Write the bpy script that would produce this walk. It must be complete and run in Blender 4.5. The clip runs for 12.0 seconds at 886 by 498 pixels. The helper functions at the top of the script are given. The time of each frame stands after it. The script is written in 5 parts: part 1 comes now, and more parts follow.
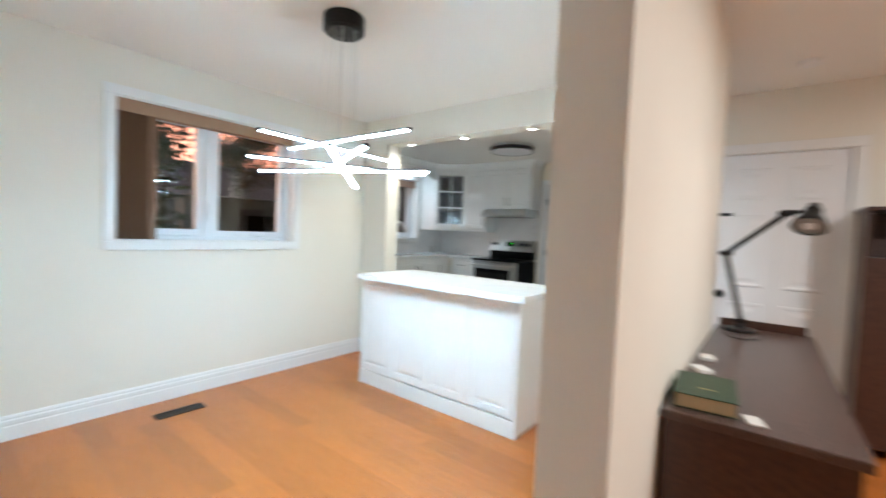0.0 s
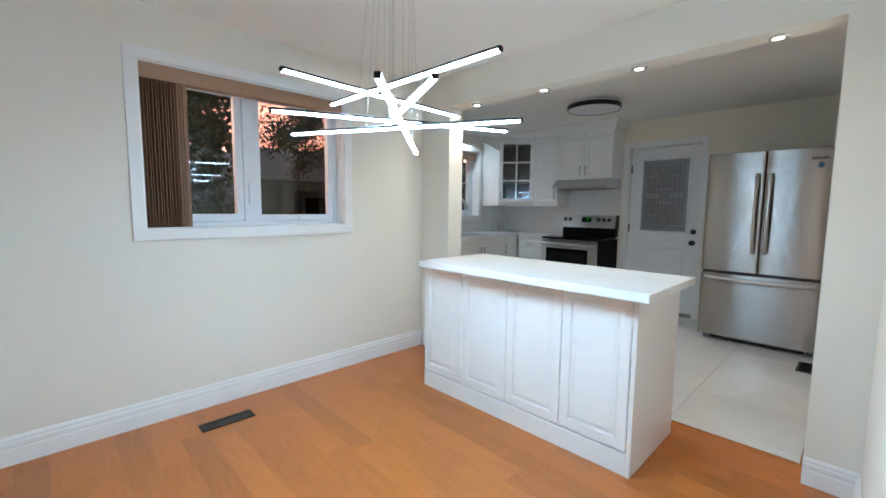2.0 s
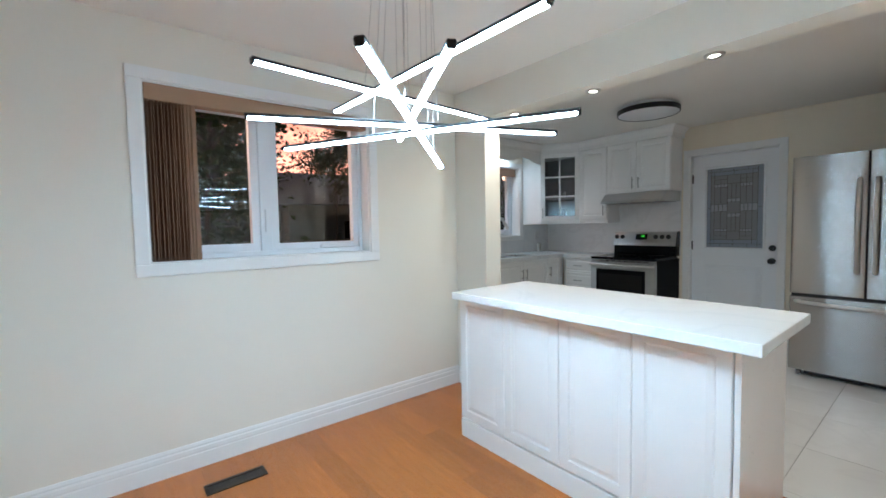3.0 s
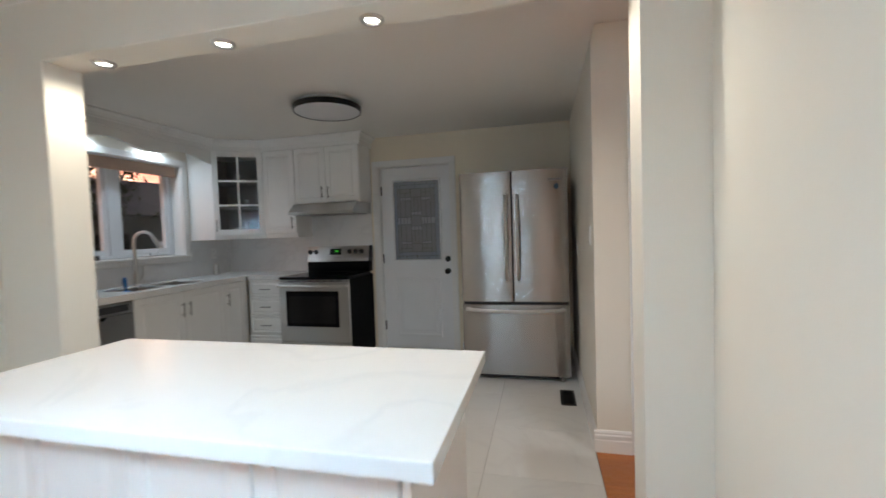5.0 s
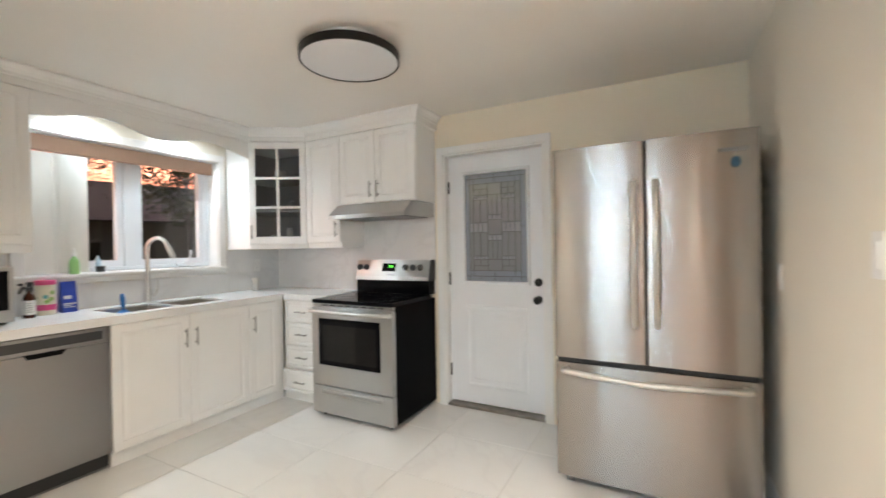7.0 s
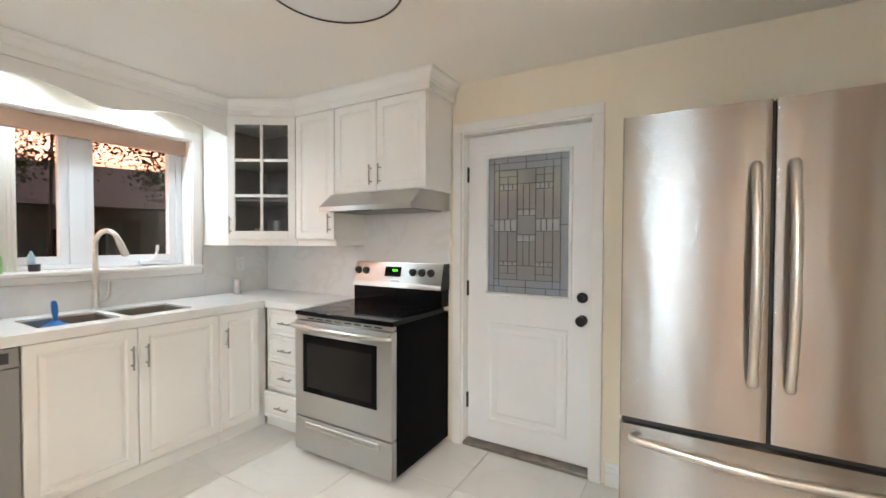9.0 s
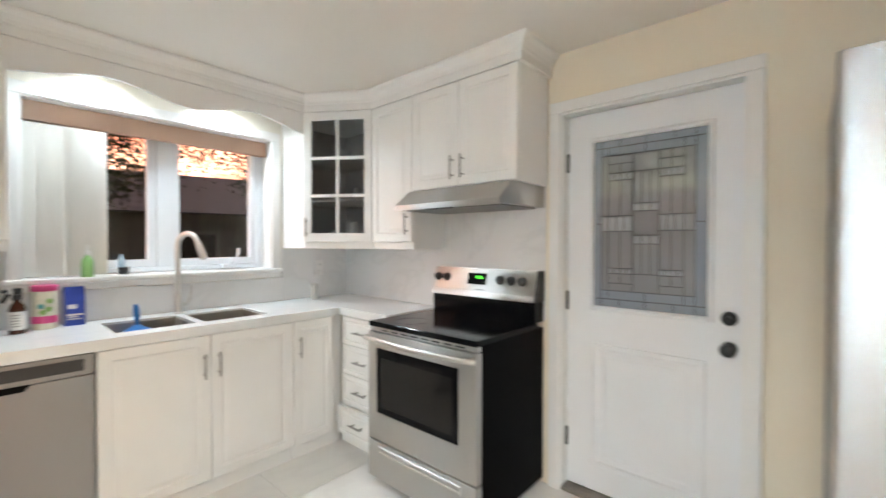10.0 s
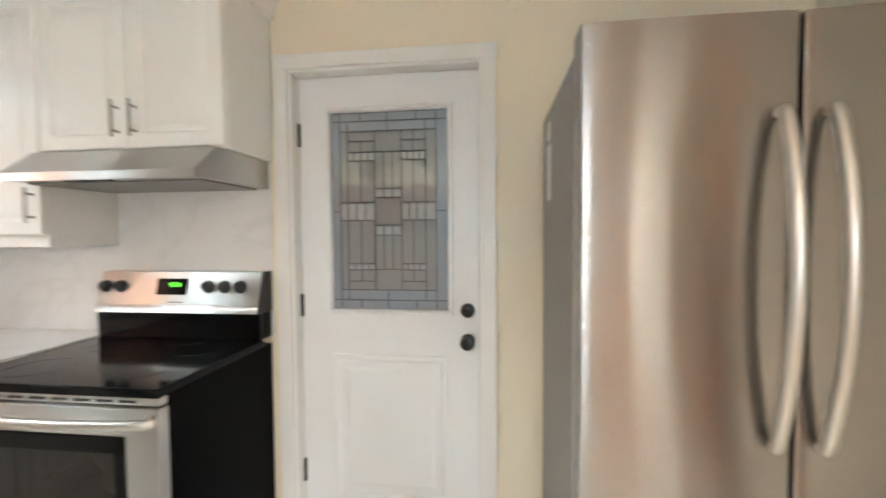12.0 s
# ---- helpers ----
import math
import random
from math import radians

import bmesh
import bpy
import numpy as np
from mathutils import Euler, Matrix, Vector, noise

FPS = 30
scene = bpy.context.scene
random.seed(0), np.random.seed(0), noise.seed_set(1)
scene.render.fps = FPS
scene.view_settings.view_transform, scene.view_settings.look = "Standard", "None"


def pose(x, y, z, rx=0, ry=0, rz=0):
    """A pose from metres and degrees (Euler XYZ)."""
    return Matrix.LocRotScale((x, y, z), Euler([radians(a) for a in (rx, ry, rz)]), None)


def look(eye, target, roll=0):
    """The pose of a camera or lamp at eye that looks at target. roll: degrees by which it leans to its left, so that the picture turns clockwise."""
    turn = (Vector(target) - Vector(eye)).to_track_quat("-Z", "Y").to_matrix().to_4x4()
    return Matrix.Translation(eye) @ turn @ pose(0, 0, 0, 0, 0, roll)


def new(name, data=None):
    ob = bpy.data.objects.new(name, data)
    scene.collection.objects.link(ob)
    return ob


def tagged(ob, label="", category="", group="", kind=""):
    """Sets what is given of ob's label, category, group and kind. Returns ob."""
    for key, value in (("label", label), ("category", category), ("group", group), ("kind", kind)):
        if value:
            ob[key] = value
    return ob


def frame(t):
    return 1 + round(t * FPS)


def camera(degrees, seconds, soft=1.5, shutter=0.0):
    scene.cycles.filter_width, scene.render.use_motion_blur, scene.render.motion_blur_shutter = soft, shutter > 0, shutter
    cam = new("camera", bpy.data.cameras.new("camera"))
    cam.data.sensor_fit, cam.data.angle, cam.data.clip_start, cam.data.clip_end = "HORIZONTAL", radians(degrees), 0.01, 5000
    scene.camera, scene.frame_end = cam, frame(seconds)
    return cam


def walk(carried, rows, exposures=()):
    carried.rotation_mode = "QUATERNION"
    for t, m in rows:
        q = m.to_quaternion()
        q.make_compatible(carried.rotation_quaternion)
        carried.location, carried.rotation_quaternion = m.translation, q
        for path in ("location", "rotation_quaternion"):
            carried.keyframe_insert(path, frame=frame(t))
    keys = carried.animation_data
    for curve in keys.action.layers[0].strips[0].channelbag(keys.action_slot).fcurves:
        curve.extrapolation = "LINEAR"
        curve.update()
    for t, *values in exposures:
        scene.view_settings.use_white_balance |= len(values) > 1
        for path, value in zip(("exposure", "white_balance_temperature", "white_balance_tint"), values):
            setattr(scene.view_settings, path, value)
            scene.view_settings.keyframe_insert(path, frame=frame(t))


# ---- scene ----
cam = camera(94.0, 12.0, soft=1.6, shutter=0.4)
PATH = [
    (0, (0.425, 0.229, 1.269), (-0.806, 1.803, 1.188), 2.4),
    (0.5, (0.31, 0.424, 1.275), (-1.396, 1.461, 1.151), 2.4),
    (1, (0.219, 0.483, 1.261), (-1.498, 1.489, 1.06), 2.2),
    (1.5, (0.065, 0.514, 1.264), (-1.496, 1.747, 1.062), 1.9),
    (2, (-0.047, 0.584, 1.268), (-1.468, 1.977, 1.069), 0.6),
    (2.5, (-0.179, 0.723, 1.284), (-1.672, 2.045, 1.134), -0.7),
    (2.7, (-0.226, 0.785, 1.291), (-1.801, 2.014, 1.183), -1.0),
    (4.3, (-0.481, 1.29, 1.293), (-1.448, 3.037, 1.192), -1.6),
    (4.5, (-0.469, 1.419, 1.304), (-1.26, 3.253, 1.202), -1.6),
    (5, (-0.463, 1.721, 1.307), (-0.93, 3.664, 1.225), -1.9),
    (5.5, (-0.51, 2.074, 1.314), (-0.864, 4.042, 1.275), -2.0),
    (6, (-0.507, 2.437, 1.306), (-0.967, 4.384, 1.308), -1.8),
    (6.5, (-0.552, 2.738, 1.29), (-1.213, 4.626, 1.291), -1.5),
    (7, (-0.638, 3.012, 1.297), (-1.574, 4.779, 1.285), -1.0),
    (7.2, (-0.672, 3.072, 1.298), (-1.727, 4.771, 1.282), -0.7),
    (8.8, (-0.938, 3.56, 1.352), (-2.058, 5.217, 1.303), 0.0),
    (9, (-0.959, 3.602, 1.349), (-1.961, 5.332, 1.305), 0.2),
    (9.5, (-1.037, 3.742, 1.333), (-2.024, 5.48, 1.269), 0.1),
    (10, (-1.206, 3.906, 1.343), (-2.528, 5.407, 1.314), 0.1),
    (10.5, (-1.359, 3.977, 1.329), (-2.93, 5.215, 1.287), -0.1),
    (11, (-1.458, 4.131, 1.35), (-2.773, 5.638, 1.345), -0.2),
    (11.5, (-1.399, 4.285, 1.371), (-2.204, 6.116, 1.358), -0.2),
    (12, (-1.349, 4.32, 1.345), (-1.588, 6.305, 1.27), -0.4),
]
EXPOSURES = [(0.0, 0.44, 5750, 3), (0.5, 0.28, 5750, 5), (1.0, 0.14, 5750, 8), (2.0, 0.02, 5650, 5), (2.6, 0.02, 5650, 5), (4.5, -0.2, 5850, 8), (5.5, 0.05, 6450, 10), (6.0, 0.48, 6550, 10),
             (6.5, 0.86, 6550, 10), (7.0, 1.23, 6600, 10), (9.0, 1.36, 6700, 10), (10.5, 1.42, 6430, 9), (11.0, 1.42, 6500, 9), (12.0, 1.56, 6750, 9)]
walk(cam, [(t, look(eye, target, roll)) for t, eye, target, roll in PATH], EXPOSURES)

# ---- world and lights ----
world = bpy.data.worlds.new("dusk")
world.use_nodes = True
scene.world = world
wn, wl = world.node_tree.nodes, world.node_tree.links
sky = wn.new("ShaderNodeTexSky")
sky.sky_type, sky.sun_disc = "NISHITA", False
sky.sun_elevation, sky.sun_rotation = radians(1.5), radians(-75)
wl.new(sky.outputs[0], wn["Background"].inputs[0])
wn["Background"].inputs[1].default_value = 0.12

LED = 122.0          # strength of the chandelier's bars
POT_W = 20.0        # each recessed lamp in the header
PUCK_W = 12.5        # each lamp behind the scalloped valance


def lamp(name, kind, at, target, energy, colour, size=0.05, spot=120):
    data = bpy.data.lights.new(name, kind)
    data.energy, data.color = energy, colour
    if kind == "SPOT":
        data.spot_size, data.spot_blend, data.shadow_soft_size = radians(spot), 0.8, size
    elif kind == "AREA":
        data.shape, data.size = "DISK", size
    ob = new(name, data)
    ob.matrix_world = look(at, target)
    return ob


POTS = [(-0.41, 3.18), (-1.055, 3.18), (-1.70, 3.18), (-2.32, 3.18)]
for px, py in POTS:
    lamp("pot_light_lamp", "SPOT", (px, py, 2.085), (px, py, 0), POT_W, (1.0, 0.88, 0.72), 0.04, 168)
for py in (4.35, 5.0):
    lamp("puck_lamp", "SPOT", (-4.085, py, 2.243), (-4.085, py, 0), PUCK_W, (0.74, 0.89, 1.0), 0.03, 172)

LIVING_FILL_W = 46.0     # assumed living room ceiling lamp, out of view, added to light the hall
lamp("living_fill_lamp", "AREA", (1.9, 2.0, 2.36), (1.9, 2.0, 0), LIVING_FILL_W, (1.0, 0.93, 0.87), 0.36)


# ---- materials ----
def mat(name, colour, rough=0.5, metal=0.0, var=0.06, scale=3.0, bump=0.0, bscale=60.0, coat=0.0, spec=0.5, stretch=(1, 1, 1), rand=0.0, dark=None, fine=0.0, rvar=0.06):
    """A surface with colour varied at two scales, roughness and fine relief."""
    m = bpy.data.materials.new(name)
    m.use_nodes = True
    n, l = m.node_tree.nodes, m.node_tree.links
    b = n["Principled BSDF"]
    b.inputs["Roughness"].default_value, b.inputs["Metallic"].default_value = rough, metal
    b.inputs["Coat Weight"].default_value = coat
    b.inputs["Specular IOR Level"].default_value = spec
    co = n.new("ShaderNodeTexCoord")
    mp = n.new("ShaderNodeMapping")
    mp.inputs["Scale"].default_value = stretch
    l.new(co.outputs["Object"], mp.inputs[0])
    src = mp.outputs[0]
    nz = n.new("ShaderNodeTexNoise")
    nz.inputs["Scale"].default_value, nz.inputs["Detail"].default_value = scale, 6
    l.new(src, nz.inputs[0])
    ramp = n.new("ShaderNodeMix")
    ramp.data_type = "RGBA"
    lo = dark or tuple(c * (1 - 2 * var) for c in colour)
    ramp.inputs[6].default_value, ramp.inputs[7].default_value = (*lo, 1), (*colour, 1)
    mr = n.new("ShaderNodeMapRange")
    mr.inputs[1].default_value, mr.inputs[2].default_value = 0.3, 0.62
    l.new(nz.outputs[0], mr.inputs[0])
    l.new(mr.outputs[0], ramp.inputs[0])
    out = ramp.outputs[2]
    if rand:
        oi = n.new("ShaderNodeObjectInfo")
        hsv = n.new("ShaderNodeHueSaturation")
        vr = n.new("ShaderNodeMapRange")
        vr.inputs[3].default_value, vr.inputs[4].default_value = 1 - rand, 1 + rand
        l.new(oi.outputs["Random"], vr.inputs[0])
        l.new(vr.outputs[0], hsv.inputs["Value"])
        l.new(out, hsv.inputs["Color"])
        out = hsv.outputs[0]
    l.new(out, b.inputs["Base Color"])
    n2 = n.new("ShaderNodeTexNoise")
    n2.inputs["Scale"].default_value, n2.inputs["Detail"].default_value = bscale, 4
    l.new(src, n2.inputs[0])
    rr = n.new("ShaderNodeMapRange")
    rr.inputs[3].default_value, rr.inputs[4].default_value = max(0.0, rough - rvar - fine), min(1, rough + rvar + fine)
    l.new(n2.outputs[0], rr.inputs[0])
    l.new(rr.outputs[0], b.inputs["Roughness"])
    if bump:
        bp = n.new("ShaderNodeBump")
        bp.inputs["Strength"].default_value, bp.inputs["Distance"].default_value = bump, 0.002
        l.new(n2.outputs[0], bp.inputs["Height"])
        l.new(bp.outputs[0], b.inputs["Normal"])
    return m


def emit(name, colour, strength):
    m = bpy.data.materials.new(name)
    m.use_nodes = True
    b = m.node_tree.nodes["Principled BSDF"]
    b.inputs["Base Color"].default_value = (*colour, 1)
    b.inputs["Emission Color"].default_value = (*colour, 1)
    b.inputs["Emission Strength"].default_value = strength
    return m


def glass(name, colour=(1, 1, 1), rough=0.0, ior=1.45, bump=0.0, bscale=40):
    m = bpy.data.materials.new(name)
    m.use_nodes = True
    n, l = m.node_tree.nodes, m.node_tree.links
    b = n["Principled BSDF"]
    b.inputs["Base Color"].default_value = (*colour, 1)
    b.inputs["Transmission Weight"].default_value = 1
    b.inputs["Roughness"].default_value, b.inputs["IOR"].default_value = rough, ior
    if bump:
        nz = n.new("ShaderNodeTexNoise")
        nz.inputs["Scale"].default_value = bscale
        bp = n.new("ShaderNodeBump")
        bp.inputs["Strength"].default_value, bp.inputs["Distance"].default_value = bump, 0.004
        l.new(nz.outputs[0], bp.inputs["Height"])
        l.new(bp.outputs[0], b.inputs["Normal"])
    return m


def veined(name, base, vein, rough, scale, rand=0.0, amount=0.5):
    """Polished white stone with soft grey veins."""
    m = mat(name, base, rough, var=0.02, scale=2.5, rand=rand, rvar=0.0)
    n, l = m.node_tree.nodes, m.node_tree.links
    b = n["Principled BSDF"]
    old = b.inputs["Base Color"].links[0].from_socket
    co = n.new("ShaderNodeTexCoord")
    nz = n.new("ShaderNodeTexNoise")
    nz.inputs["Scale"].default_value, nz.inputs["Detail"].default_value, nz.inputs["Distortion"].default_value = scale, 8, 1.2
    if rand:
        oi = n.new("ShaderNodeObjectInfo")
        add = n.new("ShaderNodeVectorMath")
        add.operation = "MULTIPLY_ADD"
        add.inputs[1].default_value = (1, 1, 1)
        cx = n.new("ShaderNodeCombineXYZ")
        ml = n.new("ShaderNodeMath")
        ml.operation, ml.inputs[1].default_value = "MULTIPLY", 37.0
        l.new(oi.outputs["Random"], ml.inputs[0])
        l.new(ml.outputs[0], cx.inputs[0])
        l.new(ml.outputs[0], cx.inputs[1])
        l.new(co.outputs["Object"], add.inputs[0])
        l.new(cx.outputs[0], add.inputs[2])
        l.new(add.outputs[0], nz.inputs[0])
    else:
        l.new(co.outputs["Object"], nz.inputs[0])
    ramp = n.new("ShaderNodeValToRGB")
    e = ramp.color_ramp.elements
    e[0].position, e[0].color = 0.47, (0, 0, 0, 1)
    e[1].position, e[1].color = 0.50, (amount, amount, amount, 1)
    e3 = e.new(0.53)
    e3.color = (0, 0, 0, 1)
    l.new(nz.outputs[0], ramp.inputs[0])
    mx = n.new("ShaderNodeMix")
    mx.data_type = "RGBA"
    mx.inputs[7].default_value = (*vein, 1)
    l.new(ramp.outputs[0], mx.inputs[0])
    l.new(old, mx.inputs[6])
    l.new(mx.outputs[2], b.inputs["Base Color"])
    return m


WALL = mat("cream_wall_paint", (0.80, 0.755, 0.665), 0.62, var=0.012, scale=1.5, bump=0.12, bscale=180)
KWALL = mat("yellow_cream_wall_paint", (0.83, 0.745, 0.60), 0.62, var=0.012, scale=1.5, bump=0.12, bscale=180)
CEIL = mat("ceiling_paint", (0.86, 0.83, 0.775), 0.8, var=0.012, scale=1.2, bump=0.15, bscale=140)
TRIM = mat("white_trim_paint", (0.82, 0.81, 0.79), 0.35, var=0.012, scale=5, bump=0.05, bscale=90)
CAB = mat("white_cabinet_lacquer", (0.86, 0.85, 0.83), 0.30, var=0.01, scale=6, bump=0.04, bscale=70)
# Back and shelves of the glass-door cabinet: grey, darker than its white carcass
CABIN = mat("grey_cabinet_inside", (0.30, 0.29, 0.28), 0.6, var=0.03)
DOORW = mat("white_door_enamel", (0.80, 0.81, 0.83), 0.36, var=0.012, scale=4, bump=0.05, bscale=80)
OAK = mat("orange_oak_floor", (0.48, 0.150, 0.024), 0.28, var=0.10, scale=4.0, bump=0.08, bscale=90, stretch=(1.2, 11, 1), rand=0.13, dark=(0.40, 0.125, 0.022), coat=0.15)
UNDER = mat("dark_joint", (0.09, 0.055, 0.03), 0.9)
GROUT = mat("grey_grout", (0.46, 0.45, 0.43), 0.9, var=0.05, scale=20)
TILE = veined("polished_porcelain_tile", (0.78, 0.775, 0.76), (0.62, 0.60, 0.60), 0.10, 1.1, rand=0.015, amount=0.20)
QUARTZ = veined("white_quartz", (0.84, 0.84, 0.83), (0.66, 0.68, 0.70), 0.21, 1.3, amount=0.25)
SPLASH = veined("marble_backsplash", (0.78, 0.77, 0.76), (0.66, 0.65, 0.64), 0.22, 1.2, amount=0.45)
STEEL = mat("brushed_stainless", (0.365, 0.345, 0.328), 0.27, 1.0, var=0.015, scale=1.5, rvar=0.0)
STEELD = mat("brushed_stainless_front", (0.40, 0.39, 0.385), 0.30, 1.0, var=0.02, scale=1.5, rvar=0.0)
STEELH = mat("brushed_stainless_across", (0.56, 0.55, 0.535), 0.32, 1.0, var=0.015, scale=1.5, rvar=0.0)
SINKM = mat("sink_steel", (0.48, 0.44, 0.40), 0.38, 1.0, var=0.04, scale=6)
for steel in (STEEL, STEELD, STEELH):
    bs = steel.node_tree.nodes["Principled BSDF"]
    bs.inputs["Anisotropic"].default_value, bs.inputs["Anisotropic Rotation"].default_value = 1.0, 0.25
    tg = steel.node_tree.nodes.new("ShaderNodeTangent")
    tg.direction_type, tg.axis = "RADIAL", "Z"
    steel.node_tree.links.new(tg.outputs[0], bs.inputs["Tangent"])
    # slow waves in the sheet, as in thin pressed doors
    wn_ = steel.node_tree.nodes.new("ShaderNodeTexNoise")
    wn_.inputs["Scale"].default_value, wn_.inputs["Detail"].default_value = 9.0, 1
    wc, wm = steel.node_tree.nodes.new("ShaderNodeTexCoord"), steel.node_tree.nodes.new("ShaderNodeMapping")
    wm.inputs["Scale"].default_value = (1, 1, 0.16)
    steel.node_tree.links.new(wc.outputs["Object"], wm.inputs[0])
    steel.node_tree.links.new(wm.outputs[0], wn_.inputs[0])
    wb = steel.node_tree.nodes.new("ShaderNodeBump")
    wb.inputs["Strength"].default_value, wb.inputs["Distance"].default_value = 0.6, 0.004
    steel.node_tree.links.new(wn_.outputs[0], wb.inputs["Height"])
    steel.node_tree.links.new(wb.outputs[0], bs.inputs["Normal"])
PULL = mat("brushed_nickel_pull", (0.34, 0.325, 0.31), 0.38, 1.0, var=0.0, rvar=0.0)
SATIN = mat("satin_nickel", (0.62, 0.60, 0.57), 0.33, 1.0, var=0.0, rvar=0.0)
GREYP = mat("grey_painted_steel", (0.23, 0.225, 0.22), 0.42, 0.3, var=0.03, bump=0.15, bscale=300)
BLACKE = mat("black_enamel", (0.004, 0.004, 0.0045), 0.16, var=0.1, scale=8, spec=0.15)
BLACKS = mat("black_painted_steel", (0.0022, 0.0022, 0.0026), 0.42, var=0.1, scale=8, spec=0.03)
BLACKG = mat("black_oven_glass", (0.005, 0.005, 0.006), 0.10, var=0.1, spec=0.1)
BLACKM = mat("black_metal", (0.018, 0.017, 0.017), 0.38, 0.6, var=0.1)
BLACKP = mat("black_plastic", (0.02, 0.02, 0.021), 0.45, var=0.1)
LEDW = emit("led_diffuser", (0.60, 0.83, 1.0), LED)
POTE = emit("pot_lamp_lens", (1.0, 0.93, 0.84), 30.0)
GREEN = emit("green_display", (0.10, 1.0, 0.05), 1.6)
OPAL = mat("opal_diffuser_off", (0.74, 0.74, 0.75), 0.45, var=0.01)
PANE = glass("window_glass")
SEEDY = glass("blue_textured_glass", (0.62, 0.70, 0.82), 0.16, bump=0.35, bscale=60)
CLEARG = glass("smoky_clear_glass", (0.72, 0.74, 0.79), 0.05, bump=0.12, bscale=10)
BEVELG = glass("bevelled_clear_glass", (0.86, 0.92, 1.0), 0.02, bump=0.6, bscale=60)
for pane_glass, through_it in ((SEEDY, 0.62), (CLEARG, 0.70), (BEVELG, 0.62)):
    pane_glass.node_tree.nodes["Principled BSDF"].inputs["Transmission Weight"].default_value = through_it
CAME = mat("lead_came", (0.06, 0.06, 0.065), 0.4, 0.5, var=0.08, scale=30)
VINYL = mat("white_vinyl_frame", (0.78, 0.80, 0.83), 0.3, var=0.01)
BLIND = mat("tan_blind_fabric", (0.27, 0.155, 0.09), 0.7, var=0.06, scale=4, bump=0.2, bscale=200)
BLINDV = mat("tan_valance", (0.36, 0.22, 0.13), 0.6, var=0.04, scale=4, bump=0.1, bscale=160)
PALEBL = mat("ivory_blind_fabric", (0.80, 0.78, 0.73), 0.7, var=0.03, scale=4, bump=0.2, bscale=200)
PINKV = mat("beige_pink_valance", (0.52, 0.35, 0.26), 0.6, var=0.03, scale=4)
WOODD = mat("dark_walnut_veneer", (0.065, 0.030, 0.020), 0.34, var=0.12, scale=4, stretch=(12, 1.2, 12), bump=0.05, dark=(0.035, 0.016, 0.011))
DESKT = mat("brown_desk_top", (0.085, 0.052, 0.043), 0.28, var=0.08, scale=4, stretch=(10, 1, 10))


# ---- building helpers ----
ORIGIN = {}


def thing(name, at, label, category, group="", kind=""):
    ob = new(name)
    ob.empty_display_size = 0.05
    ob.location = at
    ORIGIN[ob] = Vector(at)
    return tagged(ob, label, category, group, kind)


def part(name, bm, material, parent=None, label="", smooth=False):
    me = bpy.data.meshes.new(name)
    bmesh.ops.recalc_face_normals(bm, faces=bm.faces)
    if smooth:
        for f in bm.faces:
            f.smooth = True
    bm.to_mesh(me)
    bm.free()
    me.materials.append(material)
    if smooth:
        me.set_sharp_from_angle(angle=radians(40))
    ob = new(name, me)
    if parent is not None:
        ob.parent = parent
        if parent in ORIGIN:
            ob.matrix_parent_inverse = Matrix.Translation(-ORIGIN[parent])
    if label:
        tagged(ob, label)
    return ob


def add_box(bm, x0, x1, y0, y1, z0, z1, bevel=0.0, seg=2, m=None):
    t = bmesh.new()
    bmesh.ops.create_cube(t, size=1)
    bmesh.ops.scale(t, vec=(abs(x1 - x0), abs(y1 - y0), abs(z1 - z0)), verts=t.verts)
    bmesh.ops.translate(t, vec=((x0 + x1) / 2, (y0 + y1) / 2, (z0 + z1) / 2), verts=t.verts)
    if bevel:
        bmesh.ops.bevel(t, geom=t.edges[:], offset=bevel, segments=seg, affect="EDGES", profile=0.6)
    if m is not None:
        bmesh.ops.transform(t, matrix=m, verts=t.verts)
    me = bpy.data.meshes.new("tmp")
    t.to_mesh(me)
    t.free()
    bm.from_mesh(me)
    bpy.data.meshes.remove(me)
    return bm


def box(x0, x1, y0, y1, z0, z1, bevel=0.0, seg=2, m=None):
    return add_box(bmesh.new(), x0, x1, y0, y1, z0, z1, bevel, seg, m)


def add_cyl(bm, at, r, h, axis="z", seg=24, r2=None, bevel=0.0):
    t = bmesh.new()
    bmesh.ops.create_cone(t, cap_ends=True, segments=seg, radius1=r, radius2=r if r2 is None else r2, depth=h)
    if bevel:
        rim = [e for e in t.edges if abs(e.verts[0].co.z - e.verts[1].co.z) < 1e-6]
        bmesh.ops.bevel(t, geom=rim, offset=bevel, segments=2, affect="EDGES")
    turn = {"z": Matrix(), "x": Matrix.Rotation(radians(90), 4, "Y"), "y": Matrix.Rotation(radians(-90), 4, "X")}[axis]
    bmesh.ops.transform(t, matrix=Matrix.Translation(at) @ turn, verts=t.verts)
    me = bpy.data.meshes.new("tmp")
    t.to_mesh(me)
    t.free()
    bm.from_mesh(me)
    bpy.data.meshes.remove(me)
    return bm


def cyl(at, r, h, axis="z", seg=24, r2=None, bevel=0.0):
    return add_cyl(bmesh.new(), at, r, h, axis, seg, r2, bevel)


